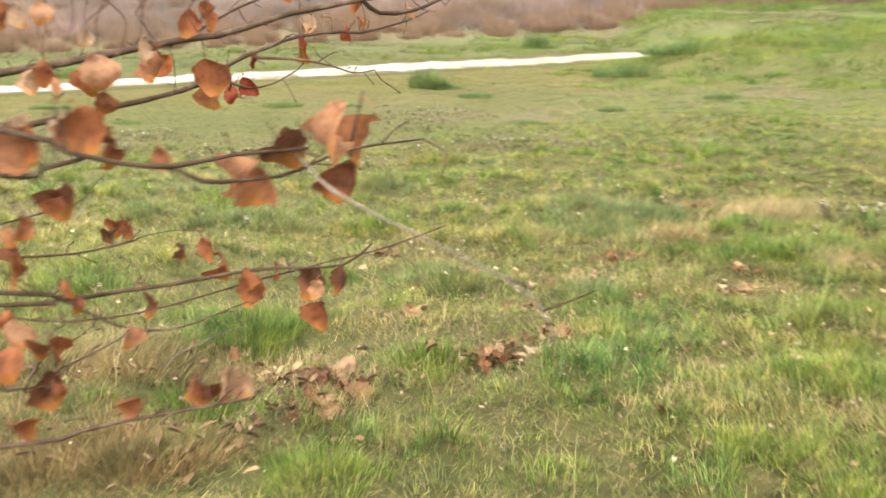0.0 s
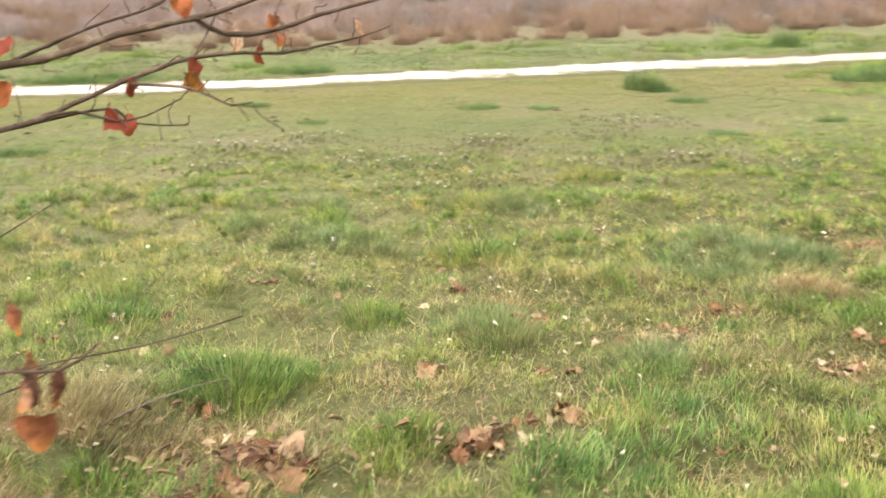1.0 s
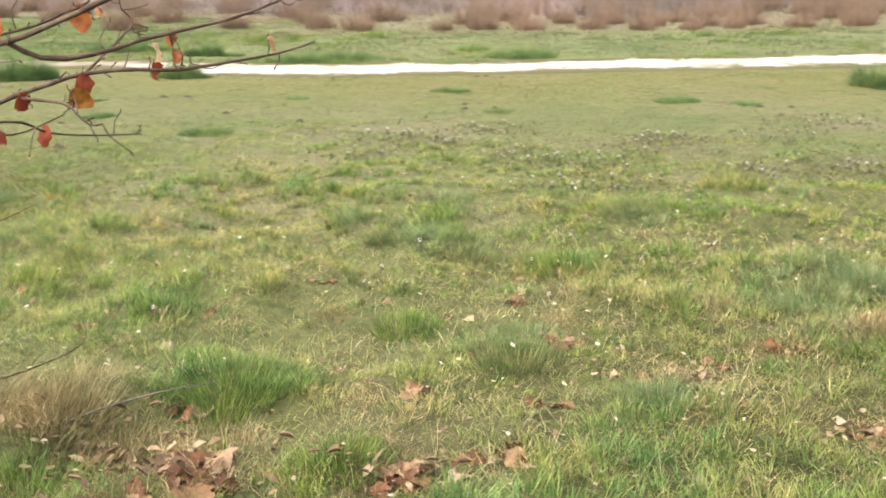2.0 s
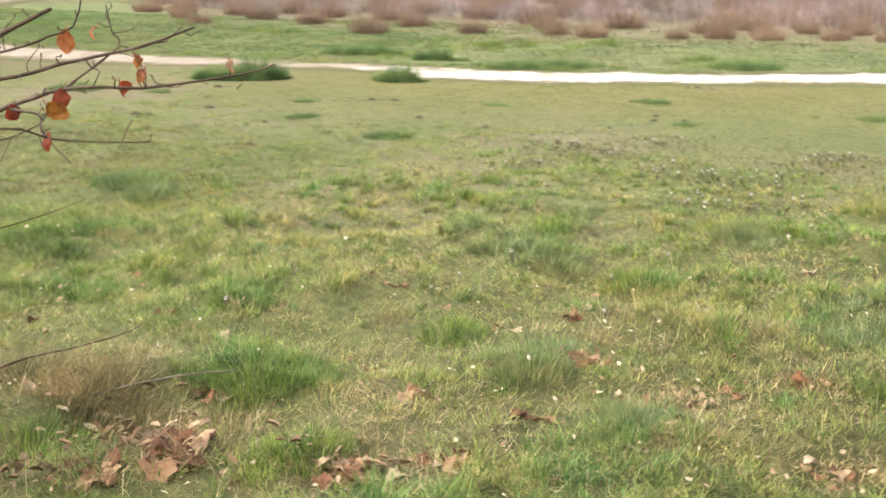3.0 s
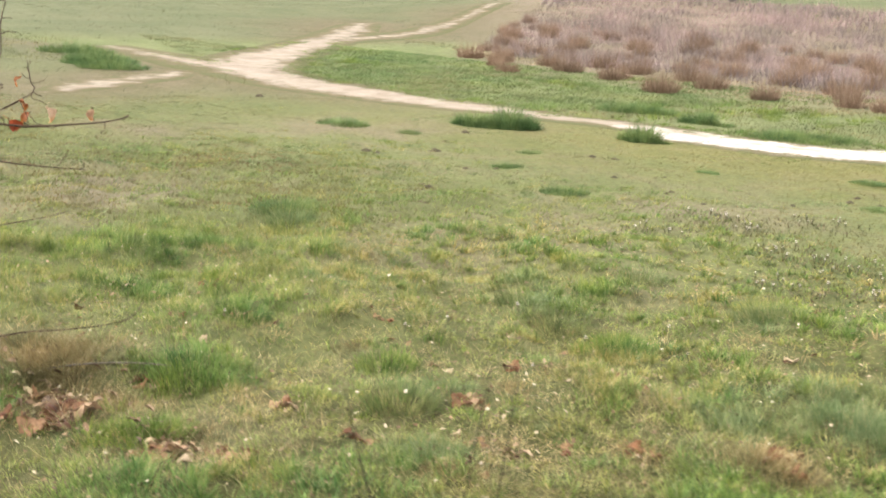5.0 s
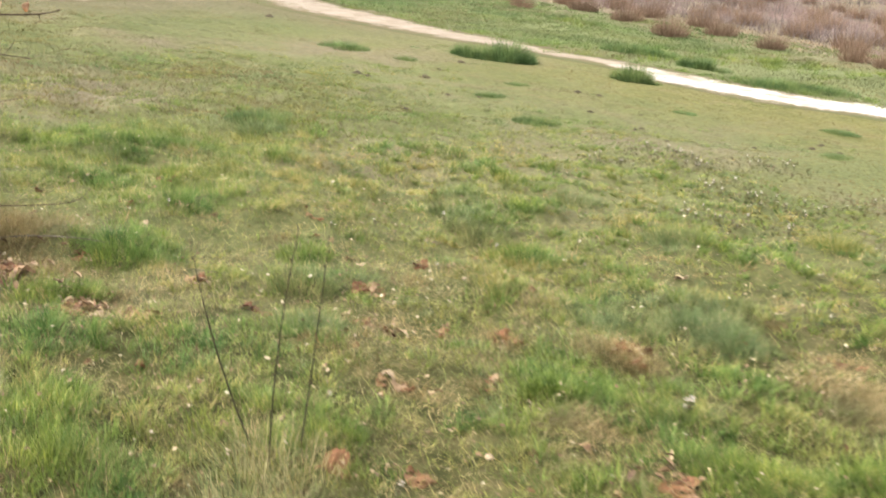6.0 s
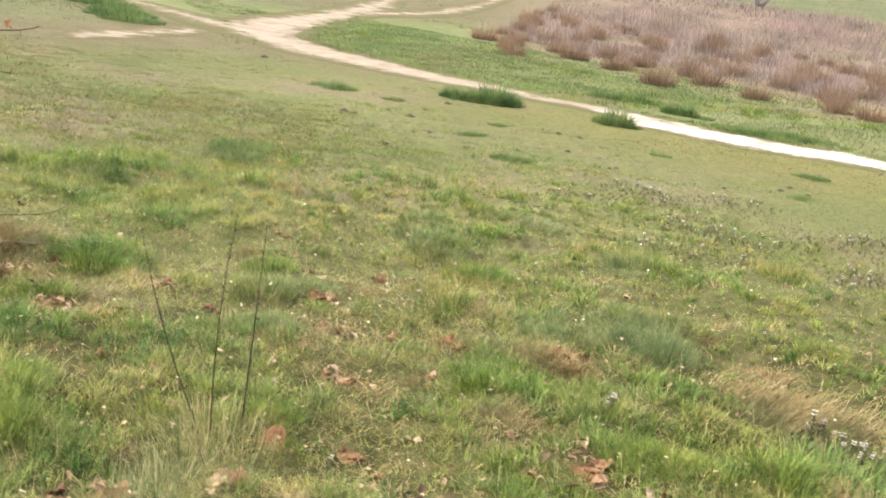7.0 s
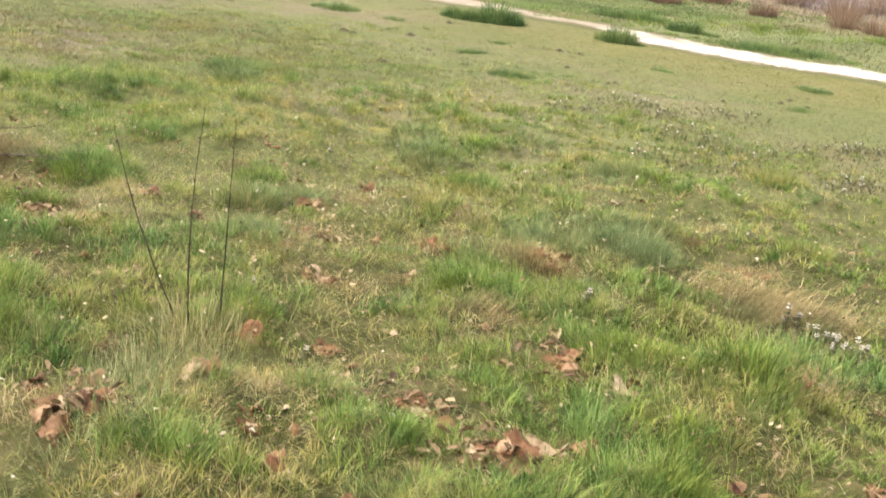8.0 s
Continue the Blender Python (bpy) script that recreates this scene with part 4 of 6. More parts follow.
# The verge between path and marsh, and the bank to the north-east.
x, y = scatter(-33, 9, 10, 32, 430)
d, s = path_distance(x, y), beyond(x, y)
bank = smooth(x, 0.7, 2.2) * smooth(y, 16.0, 18.5)
m = (d > 0.03) & ((s > 0.4) & (s < 6.0 + 1.5 * value_noise(x, y, 4, 41)) | (bank > 0.5))
size = 0.8 + 0.5 * value_noise(x[m], y[m], 1.5, 42) + 0.3 * value_noise(x[m], y[m], 0.5, 44)
grass("verge_grass", VERGE, "green verge grass between the footpath and the marsh", x[m], y[m], (0.035 + 0.05 * rs.uniform(0, 1, m.sum())) * size, 0.016, rs.uniform(0.6, 1.0, m.sum()), None, False)
cx, cy = scatter(-33, 9, 11, 32, 5)
d, s = path_distance(cx, cy), beyond(cx, cy)
bank = smooth(cx, 0.7, 2.2) * smooth(cy, 16.0, 18.5)
lump = value_noise(cx, cy, 1.7, 45) + 0.5 * value_noise(cx, cy, 0.6, 46) + 0.7 * bank
edge = (d < 0.9) & (rs.uniform(0, 1, len(cx)) < 0.8) & (s > 0)
m = (d > 0.12) & ((lump > 0.42) | edge) & ((s > 0.2) & (s < 6.0) | (bank > 0.4))
size = rs.uniform(0.4, 1.0, m.sum()) * (1 + 0.5 * bank[m]) * (1 - 0.5 * edge[m])
tufts("verge_tufts", VERGE_DARK, "rank green tufts along the verge and the low bank", cx[m], cy[m], 55, 0.3 * size, 0.22 * size, 0.013, 0.95, False)
cx, cy = scatter(0.2, 8.5, 16.2, 25, 9)
lump = value_noise(cx, cy, 1.2, 65) + 0.4 * value_noise(cx, cy, 0.5, 66) + rs.normal(0, 0.2, len(cx))
m = (path_distance(cx, cy) > 0.2) & (lump > -0.25) & (cx > 0.6 + 0.8 * value_noise(cy, cx, 1.5, 67))
size = (0.6 + 0.45 * np.clip(lump[m], 0, 1)) * rs.uniform(0.6, 1.1, m.sum())
tufts("bank_tufts", VERGE_DARK, "thick green hummocks of grass on the low bank", cx[m], cy[m], 90, 0.34 * size, 0.2 * size, 0.012, 1.1, False)

# Turf that creeps over the path's edges.
cx, cy = scatter(-32, 3, 9, 22, 40)
d, s = path_distance(cx, cy), beyond(cx, cy)
m = (d > -0.3) & (d < 0.2) & (value_noise(cx, cy, 0.55, 95) + 0.6 * value_noise(cx, cy, 1.6, 97) + rs.normal(0, 0.25, len(cx)) > np.where(s < 0, 0.15, -0.1) - 0.9 * np.minimum(d, 0))
for near, name, mat, label in ((s < 0, "path_fringe", MOSSY, "low yellow-green turf creeping over the edge of the footpath"), (s >= 0, "far_fringe", VERGE_DARK, "green grass hanging over the far edge of the footpath")):
    q = m & near
    size = rs.uniform(0.5, 1.1, q.sum()) * (1.0 if mat is MOSSY else 1.35)
    tufts(name, mat, label, cx[q], cy[q], 34, 0.14 * size, 0.06 * size, 0.009, 1.2, False)

# Rougher grass behind and beside the walk.
x, y = scatter(-12, 13, -8, 11, 330)
keep = ((x < NEAR[0]) | (x > NEAR[1]) | (y < NEAR[2])) & ((x > 8) | (y < 3.0))
x, y = x[keep], y[keep]
tall = 1 + 0.5 * value_noise(x, y, 0.6, 37) + 0.4 * value_noise(x, y, 1.9, 38)
kind = value_noise(x, y, 0.7, 39) + rs.normal(0, 0.35, len(x))
for m, name, mat, label in ((kind > 0.35, "rough_straw", STRAW, "bleached dead blades in the rough grass"), (kind < -0.15, "rough_green", LUSH, "fresh green blades in the rough grass"), ((kind >= -0.15) & (kind <= 0.35), "rough_grass", MEADOW, "rough olive meadow grass")):
    grass(name, mat, label, x[m], y[m], (0.05 + 0.06 * rs.uniform(0, 1, m.sum())) * tall[m], 0.008, rs.uniform(0.3, 1.0, m.sum()), None, False)

# Heath on the far side of the junction.
x, y = scatter(-46, -16.5, 1, 24, 150)
d, s = path_distance(x, y), beyond(x, y)
m = rs.uniform(0, 1, len(x)) > 0.8 * trodden(x, y, d)
x, y, d, s = x[m], y[m], d[m], s[m]
green = value_noise(x, y, 4.5, 48) + 0.5 * value_noise(x, y, 1.4, 49)
m = (d > 0.05) & (s < 1.5) & (green < 0.25)
grass("heath_turf", HEATH, "short olive turf beyond the path junction", x[m], y[m], 0.015 + 0.022 * rs.uniform(0, 1, m.sum()), 0.022, 1 - 0.3 * rs.uniform(0, 1, m.sum()) ** 2, None, False)
m = (d > 0.05) & (s < 1.5) & (green >= 0.25)
grass("heath_green", VERGE, "greener turf beyond the path junction", x[m], y[m], 0.04 + 0.06 * rs.uniform(0, 1, m.sum()), 0.022, rs.uniform(0.4, 1.0, m.sum()), None, False)
x, y = scatter(-110, -30, 2, 80, 14)
m = path_distance(x, y) > 0.1
grass("heath_grass", HEATH, "thin olive heath grass stretching far off", x[m], y[m], 0.015 + 0.025 * rs.uniform(0, 1, m.sum()), 0.065, 1 - 0.2 * rs.uniform(0, 1, m.sum()) ** 2, None, False)
x, y = scatter(-34, -15, 10.5, 23, 480)
d = path_distance(x, y)
m = (d > 0.05) & (beyond(x, y) > 0.3) & (beyond(x, y) < 9) & (9.9 * (x + 22.3) + 18.9 * (y - 10.55) > 0)
grass("wedge_grass", WEDGE, "fresh green grass in the fork of the paths", x[m], y[m], (0.04 + 0.06 * rs.uniform(0, 1, m.sum())) * (1 + 0.5 * value_noise(x[m], y[m], 1.1, 55)), 0.022, rs.uniform(0.8, 1.0, m.sum()), None, False)

# The marsh: bleached grass between the rushes, then an unbroken bed of rushes.
x, y = scatter(-75, 14, 19, 60, 100)
s = beyond(x, y)
m = (s > 5.7 + 1.2 * value_noise(x, y, 1.7, 53) + 0.12 * np.maximum(-x - 20, 0)) & (s < 12.5 + 2 * value_noise(x, y, 3, 54))
grass("marsh_grass", PALE_GRASS, "bleached straw-coloured marsh grass between rush clumps", x[m], y[m], 0.05 + 0.1 * rs.uniform(0, 1, m.sum()), 0.02, rs.uniform(0.75, 1.0, m.sum()), None, False)
for name, box, density, low, high, label in (("rush_bed", (-62, 16, 20, 62), 62, 0.0, 30, "bed of pinkish brown dead rushes, paled for haze"), ("far_rushes", (-75, 30, 30, 80), 26, 30, 37, "far bed of pinkish brown dead rushes, paled for haze")):
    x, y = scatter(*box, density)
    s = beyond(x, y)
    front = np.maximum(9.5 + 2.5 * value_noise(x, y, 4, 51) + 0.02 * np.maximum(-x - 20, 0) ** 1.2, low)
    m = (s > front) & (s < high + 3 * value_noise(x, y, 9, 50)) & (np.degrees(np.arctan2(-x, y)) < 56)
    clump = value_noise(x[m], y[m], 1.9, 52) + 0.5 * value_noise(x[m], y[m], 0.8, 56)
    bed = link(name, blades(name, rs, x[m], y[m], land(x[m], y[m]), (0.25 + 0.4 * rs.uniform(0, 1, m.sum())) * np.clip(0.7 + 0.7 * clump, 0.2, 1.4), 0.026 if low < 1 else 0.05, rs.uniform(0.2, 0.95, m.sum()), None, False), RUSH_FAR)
    tagged(bed, label, "rushes", kind="stuff")

# ---- tussocks, rushes, molehills ----


def tuft_mesh(name, seed, count, radius, height, width, lean=(0.1, 0.8), fine=True):
    """A clump of blades that spread from a small base."""
    r = np.random.RandomState(seed)
    a, q = r.uniform(0, 2 * np.pi, count), radius * np.sqrt(r.uniform(0, 1, count))
    x, y = q * np.cos(a), q * np.sin(a)
    h = height * (0.35 + 0.65 * r.uniform(0, 1, count)) * (1.05 - 0.55 * (q / radius) ** 2)
    return blades(name, r, x, y, np.zeros(count), h, width, r.uniform(*lean, count) * (0.3 + 0.7 * q / radius), a, fine)


def things_of(kind, mesh, mat, label, category, group, rows, seed):
    """Repeats of one mesh on the ground: rows of x, y, size."""
    rnd = random.Random(seed)
    mesh.materials.append(mat)
    made = []
    for px, py, size in rows:
        ob = new(kind, mesh)
        ob.matrix_world = pose(px, py, float(land(px, py)) - 0.01, 0, 0, rnd.uniform(0, 360)) @ Matrix.Diagonal((size * rnd.uniform(0.9, 1.15), size, size * rnd.uniform(0.85, 1.1), 1))
        made.append(tagged(ob, label, category, group))
    return made


# Dark green tussocks along the path.
things_of("grass_tussock", tuft_mesh("grass_tussock", 1, 700, 0.3, 0.48, 0.011, (0.15, 1.5)), TUSSOCK, "dark green grass tussock beside the sandy footpath", "tussock", "tussocks by the path",
          [(-10.48, 13.68, 0.85), (-10.75, 13.6, 0.55), (-12.62, 11.85, 0.75), (-12.3, 12.3, 1.0), (-12.45, 12.02, 0.6), (-12.85, 11.7, 0.5), (-12.1, 12.55, 0.6), (-12.6, 16.4, 0.7), (-12.9, 16.2, 0.45), (-1.68, 17.2, 0.78), (-1.5, 17.15, 0.5), (-0.42, 24.6, 0.85)], 3)
things_of("low_tussock", tuft_mesh("low_tussock", 2, 1300, 0.5, 0.2, 0.01, (0.4, 1.2), False), TUSSOCK, "low green hump of grass in the short turf", "tussock", "low humps",
          [(-12.85, 9.62, 0.9), (-14.7, 16.1, 1.3), (-14.3, 16.4, 1), (-10.6, 16.5, 1.2), (-10.1, 17.2, 1.1), (-5.11, 6.38, 0.7), (-10.8, 16.8, 1), (-7.85, 18.89, 1.1), (2.17, 19.38, 1.4), (4.39, 19.61, 1.2), (1.31, 18.27, 1.2), (-22.16, 7.54, 1.5), (-23.27, 7.37, 1.6), (-25.91, 7.24, 1.8), (-0.75, 7.05, 0.42), (1.54, 6.18, 0.34), (-3.12, 14.37, 0.5), (-2.38, 14.61, 0.4), (-0.79, 15.45, 0.55), (0.93, 14.01, 0.4), (-4.42, 12.61, 0.4), (-6, 13.98, 0.45), (-7.3, 12.52, 0.35), (0.04, 12.6, 0.45), (2.35, 15.31, 0.6), (-7.97, 10.07, 0.4), (-9.29, 11.06, 0.35), (-6.03, 9.73, 0.5), (-11.67, 10.27, 0.4), (-23.5, 7.6, 1.5), (-24.3, 7.5, 1.5), (-23, 7.2, 1.3)], 4)

things_of("low_tussock", tuft_mesh("path_tuft", 19, 700, 0.4, 0.22, 0.01, (0.4, 1.1)), TUSSOCK, "ragged dark green grass beside the sandy footpath", "tussock", "low humps",
          [(-12.3, 12.1, 0.7), (-12.9, 11.75, 0.55), (-12.15, 12.4, 0.5), (-10.3, 13.85, 0.45), (-1.35, 17.05, 0.5), (-12.85, 16.25, 0.6), (-12.3, 16.6, 0.6), (-0.2, 24.4, 0.6)], 44)

# Clumps of dead rushes in the marsh's edge.
RUSH_ROWS = [(-17.7, 18.9, 1.1), (-19.75, 21.2, 1.05), (-18.1, 20.6, 1), (-21.05, 23.5, 1.1), (-15.9, 20.4, 0.95), (-18.6, 23.25, 1.1), (-21, 26.2, 1.1), (-16.6, 23.2, 1.1), (-14.33, 21.35, 0.9), (-18.35, 26, 1.2), (-13.4, 21.5, 0.9), (-14.2, 23.5, 1.2), (-29.5, 26.1, 1.1), (-28.5, 27.5, 1.1), (-28.3, 29.7, 1.1), (-23.5, 21, 1), (-25.3, 18.7, 1), (-28.6, 22.7, 1.1), (-28, 21.3, 1)]
rnd = random.Random(8)
while len(RUSH_ROWS) < 295:
    px = rnd.uniform(-50, 8)
    s = (6.8 + 9 * rnd.random() ** 1.5) if px > -12.5 else 6.9 + 15 * rnd.random() + max(0.0, -px - 22) * 0.12
    py = (s + (px + 11.9) * 0.44) / 0.898 + 14.7
    if math.degrees(math.atan2(-px, py)) < 56 and all(math.hypot(px - a, py - b) > (0.8 if px > -12.5 else 1.45) for a, b, _ in RUSH_ROWS):
        RUSH_ROWS.append((px, py, rnd.uniform(0.6, 1.1)))
for n, seed in enumerate((11, 12, 13)):
    things_of("rush_clump", tuft_mesh("rush_clump", seed, 620, 0.34, 0.62, 0.012, (0.25, 1.0), False), RUSH, "dense clump of dead brown rushes in the marsh", "rush clump", "rushes at the edge of the marsh", RUSH_ROWS[n::3], seed)


def molehill(name, seed):
    r = random.Random(seed)
    bm = bmesh.new()
    rings = []
    for i, (q, h) in enumerate(((0.0, 1.0), (0.3, 0.9), (0.6, 0.55), (0.85, 0.2), (1.05, -0.12))):
        ring = []
        for s in range(12 if i else 1):
            a = 2 * math.pi * s / 12
            k = q * 0.14 * r.uniform(0.8, 1.2)
            ring.append(bm.verts.new((k * math.cos(a), k * math.sin(a), 0.07 * h * r.uniform(0.75, 1.2))))
        rings.append(ring)
    for s in range(12):
        bm.faces.new((rings[0][0], rings[1][s], rings[1][(s + 1) % 12]))
        for lo, hi in zip(rings[1:], rings[2:]):
            bm.faces.new((lo[s], hi[s], hi[(s + 1) % 12], lo[(s + 1) % 12]))
    mesh = bpy.data.meshes.new(name)
    bm.to_mesh(mesh)
    bm.free()
    return mesh


FLECK_ROWS = [(-8.57, 7.42, 0.4), (-6.72, 8.36, 0.5), (-5.52, 7.83, 0.45), (-6.26, 10.62, 0.35), (-6, 11.08, 0.4), (-6.98, 11.67, 0.3), (-5.14, 12.98, 0.4), (-6.85, 15.93, 0.4), (-6.43, 14.48, 0.35), (-6.65, 9.79, 0.3), (-5.05, 10.82, 0.35), (-4.91, 11.87, 0.35)]
things_of("molehill", molehill("molehill", 1), SOIL, "small crumbled heap of dark soil on the turf", "molehill", "soil heaps on the turf",
          FLECK_ROWS + [(-9.6, 8.8, 0.62), (-9.4, 8.88, 0.5), (-9.5, 9.74, 0.74), (-11.56, 11.16, 0.6), (-17.08, 9.45, 0.81), (-6.5, 8.34, 0.6), (-8.8, 11.75, 0.5), (-8.65, 12.02, 0.5), (-5.35, 7.8, 0.5), (-7.88, 9.84, 0.43), (-7.7, 9.34, 0.43), (-5.81, 10.88, 0.4), (-4.95, 12.7, 0.45), (-4.63, 12.82, 0.4), (-10.6, 10.4, 0.45), (-6.9, 10.9, 0.4), (-4.4, 10.5, 0.37), (-2.14, 14.4, 0.5), (-1.82, 14.48, 0.45), (-6.48, 16.01, 0.4), (-6.76, 16.02, 0.4), (-7.16, 16.25, 0.45), (-6.95, 16.44, 0.4)], 5)

# ---- the young oak whose twigs hang into the view ----
oak = new("young_oak_tree")
oak.location = (-1.77, 2.11, float(land(-1.77, 2.11)))
tagged(oak, "young oak with bare twigs and a few withered russet leaves", "tree")
bpy.context.view_layer.update()
oak_inverse = Matrix.Translation(oak.location).inverted()


def oak_part(name, bm, mat, label="", parent=None):
    bm.transform(oak_inverse)
    return part(name, bm, mat, parent or oak, label)


TRUNK = [(-1.773, 2.114, -0.169), (-1.793, 2.114, 0.431), (-1.763, 2.164, 1.031), (-1.813, 2.224, 1.741), (-1.793, 2.304, 2.541), (-1.733, 2.314, 3.341)]
trunk = oak_part("trunk", limb(TRUNK, 0.085, 0.035, 0.12, 1), BARK)
BRANCHES = [
    # the limb along the top, and its fork
    ([(-1.783, 2.184, 1.191), (-1.293, 2.584, 1.141), (-0.801, 2.892, 1.202), (-0.364, 3.095, 1.27), (-0.226, 3.111, 1.289), (-0.05, 3.118, 1.335), (0.149, 3.117, 1.366), (0.266, 3.123, 1.395), (0.382, 3.142, 1.433), (0.554, 3.218, 1.504)], 0.02, 0.0045),
    ([(0.149, 3.117, 1.366), (0.186, 3.175, 1.329), (0.272, 3.242, 1.332), (0.337, 3.33, 1.362), (0.448, 3.498, 1.402), (0.542, 3.607, 1.451)], 0.0065, 0.003),
    # the long limb below it
    ([(-1.783, 2.174, 0.941), (-1.293, 2.634, 0.961), (-0.804, 2.944, 1.047), (-0.476, 3.188, 1.108), (-0.404, 3.255, 1.131), (-0.348, 3.38, 1.174), (-0.252, 3.467, 1.223), (-0.137, 3.554, 1.262), (-0.022, 3.622, 1.271), (0.023, 3.732, 1.263), (0.131, 4.01, 1.294), (0.196, 4.09, 1.324)], 0.016, 0.0028),
    ([(-0.261, 3.437, 1.203), (-0.125, 3.466, 1.193), (-0.007, 3.415, 1.172), (0.061, 3.395, 1.152), (0.13, 3.375, 1.161)], 0.0045, 0.002),
    ([(-0.404, 3.255, 1.131), (-0.336, 3.311, 1.144), (-0.26, 3.36, 1.115), (-0.192, 3.398, 1.125), (-0.126, 3.466, 1.164)], 0.004, 0.002),
    ([(-0.476, 3.188, 1.108), (-0.36, 3.459, 1.136), (-0.405, 3.629, 1.085), (-0.43, 3.8, 1.058), (-0.475, 4.026, 1.035)], 0.005, 0.0016),
    ([(-0.137, 3.554, 1.262), (-0.192, 3.771, 1.381), (-0.23, 3.771, 1.421), (-0.239, 3.76, 1.508)], 0.004, 0.002),
    ([(-0.364, 3.095, 1.27), (-0.28, 3.3, 1.345), (-0.214, 3.474, 1.39), (-0.201, 3.549, 1.418), (-0.187, 3.622, 1.445), (-0.183, 3.656, 1.545), (-0.184, 3.654, 1.645), (-0.178, 3.676, 1.74)], 0.005, 0.002),
    # the near limb with the broad leaves
    ([(-1.783, 2.144, 0.781), (-1.263, 1.834, 0.981), (-0.643, 1.654, 1.161), (-0.146, 1.615, 1.173), (-0.049, 1.637, 1.134), (0.039, 1.648, 1.114), (0.107, 1.679, 1.104), (0.189, 1.745, 1.113), (0.298, 1.802, 1.115)], 0.013, 0.0032),
    ([(0.107, 1.679, 1.104), (0.145, 1.71, 1.075), (0.188, 1.774, 1.066), (0.248, 1.817, 1.067), (0.286, 1.889, 1.078), (0.355, 1.939, 1.098), (0.462, 2.059, 1.1)], 0.0042, 0.0018),
    ([(0.345, 1.94, 1.098), (0.366, 1.927, 1.164), (0.376, 1.926, 1.202)], 0.0028, 0.0018),
    ([(-0.049, 1.637, 1.134), (-0.058, 1.636, 1.173), (-0.057, 1.615, 1.212)], 0.003, 0.002),
    ([(-0.643, 1.654, 1.161), (-0.167, 1.656, 1.096), (-0.108, 1.656, 1.105), (-0.029, 1.647, 1.124)], 0.005, 0.004),
    # a limb above them, from which leaves hang
    ([(-1.793, 2.264, 1.651), (-1.093, 2.424, 1.551), (-0.631, 2.462, 1.441), (-0.383, 2.386, 1.409), (-0.259, 2.496, 1.386), (-0.135, 2.667, 1.398)], 0.009, 0.0025),
    # the lower limbs
    ([(-1.773, 2.134, 0.531), (-1.173, 2.094, 0.731), (-0.47, 2.167, 0.771), (-0.363, 2.218, 0.742), (-0.27, 2.299, 0.741), (-0.158, 2.358, 0.745), (-0.038, 2.415, 0.758), (0.049, 2.451, 0.761), (0.193, 2.518, 0.752), (0.261, 2.546, 0.8)], 0.013, 0.0025),
    ([(-1.173, 2.094, 0.731), (-0.491, 2.207, 0.733), (-0.383, 2.228, 0.732)], 0.006, 0.005),
    ([(-1.783, 2.154, 0.631), (-1.193, 2.534, 0.711), (-0.781, 2.741, 0.721), (-0.646, 2.903, 0.7), (-0.505, 2.99, 0.72)], 0.008, 0.003),
    ([(-1.773, 2.114, 0.351), (-1.053, 1.804, 0.521), (-0.242, 1.706, 0.607), (-0.116, 1.777, 0.618), (0.019, 1.838, 0.628), (0.149, 1.901, 0.635)], 0.01, 0.0028),
    ([(-1.173, 2.094, 0.731), (-0.398, 1.992, 0.612), (-0.3, 2.042, 0.642), (-0.204, 2.132, 0.681)], 0.004, 0.002),
    ([(-0.363, 2.218, 0.742), (-0.25, 2.231, 0.682), (-0.138, 2.263, 0.665), (0.024, 2.307, 0.718)], 0.0035, 0.0016),
    ([(-1.193, 2.534, 0.711), (-0.468, 2.428, 0.637), (-0.003, 2.551, 0.715), (0.131, 2.637, 0.735), (0.236, 2.703, 0.748), (0.322, 2.751, 0.769), (0.407, 2.809, 0.793)], 0.004, 0.0015),
    ([(-1.783, 2.154, 0.581), (-1.313, 3.034, 0.661), (-1.015, 3.476, 0.715), (-1.01, 3.605, 0.696), (-0.993, 3.732, 0.717), (-1.017, 3.881, 0.738), (-1.02, 4.019, 0.769)], 0.008, 0.0014),
]
branch_parts = []
for n, (points, r0, r1) in enumerate(BRANCHES):
    branch_parts.append(oak_part("branch", limb(points, r0, r1, 0.045, 20 + n), BARK))
# Short side twigs with buds all along the branches.
rnd = random.Random(31)
for n, (points, r0, r1) in enumerate(BRANCHES):
    line = curve_points(points, 0.03)
    for p in line[4:]:
        if p[0] < -0.8 or rnd.random() > (0.1 if n == 5 else 0.5 if n < 8 or n == 13 else 0.34):
            continue
        d = Vector((rnd.uniform(-0.5, 1), rnd.uniform(-0.6, 0.9), rnd.uniform(-0.7, 1))).normalized()
        size = 0.015 + 0.075 * rnd.random() ** 1.6
        a = Vector(p)
        b = a + d * size * 0.55 + 0.3 * size * Vector((rnd.uniform(-1, 1), rnd.uniform(-1, 1), rnd.uniform(-1, 1)))
        c = a + d * size + 0.3 * size * Vector((rnd.uniform(-1, 1), rnd.uniform(-1, 1), rnd.uniform(-1, 1)))
        bm = limb([tuple(a), tuple(b), tuple(c)], 0.0018, 0.0011, 0.02, n)
        tube(bm, [tuple(c), tuple(c + d * 0.005), tuple(c + d * 0.011)], [0.0014, 0.0026, 0.0008], 5)
        oak_part("twig", bm, BARK, "", branch_parts[n])
pale = oak_part("hanging_twig", limb([(0.278, 1.814, 1.105), (0.369, 1.703, 1.055), (0.53, 1.549, 1.012), (0.669, 1.388, 0.984), (0.718, 1.339, 0.955), (0.733, 1.284, 0.932)], 0.003, 0.0014, 0.04, 71), PALE_BARK, "pale grey broken twig hanging from a branch")
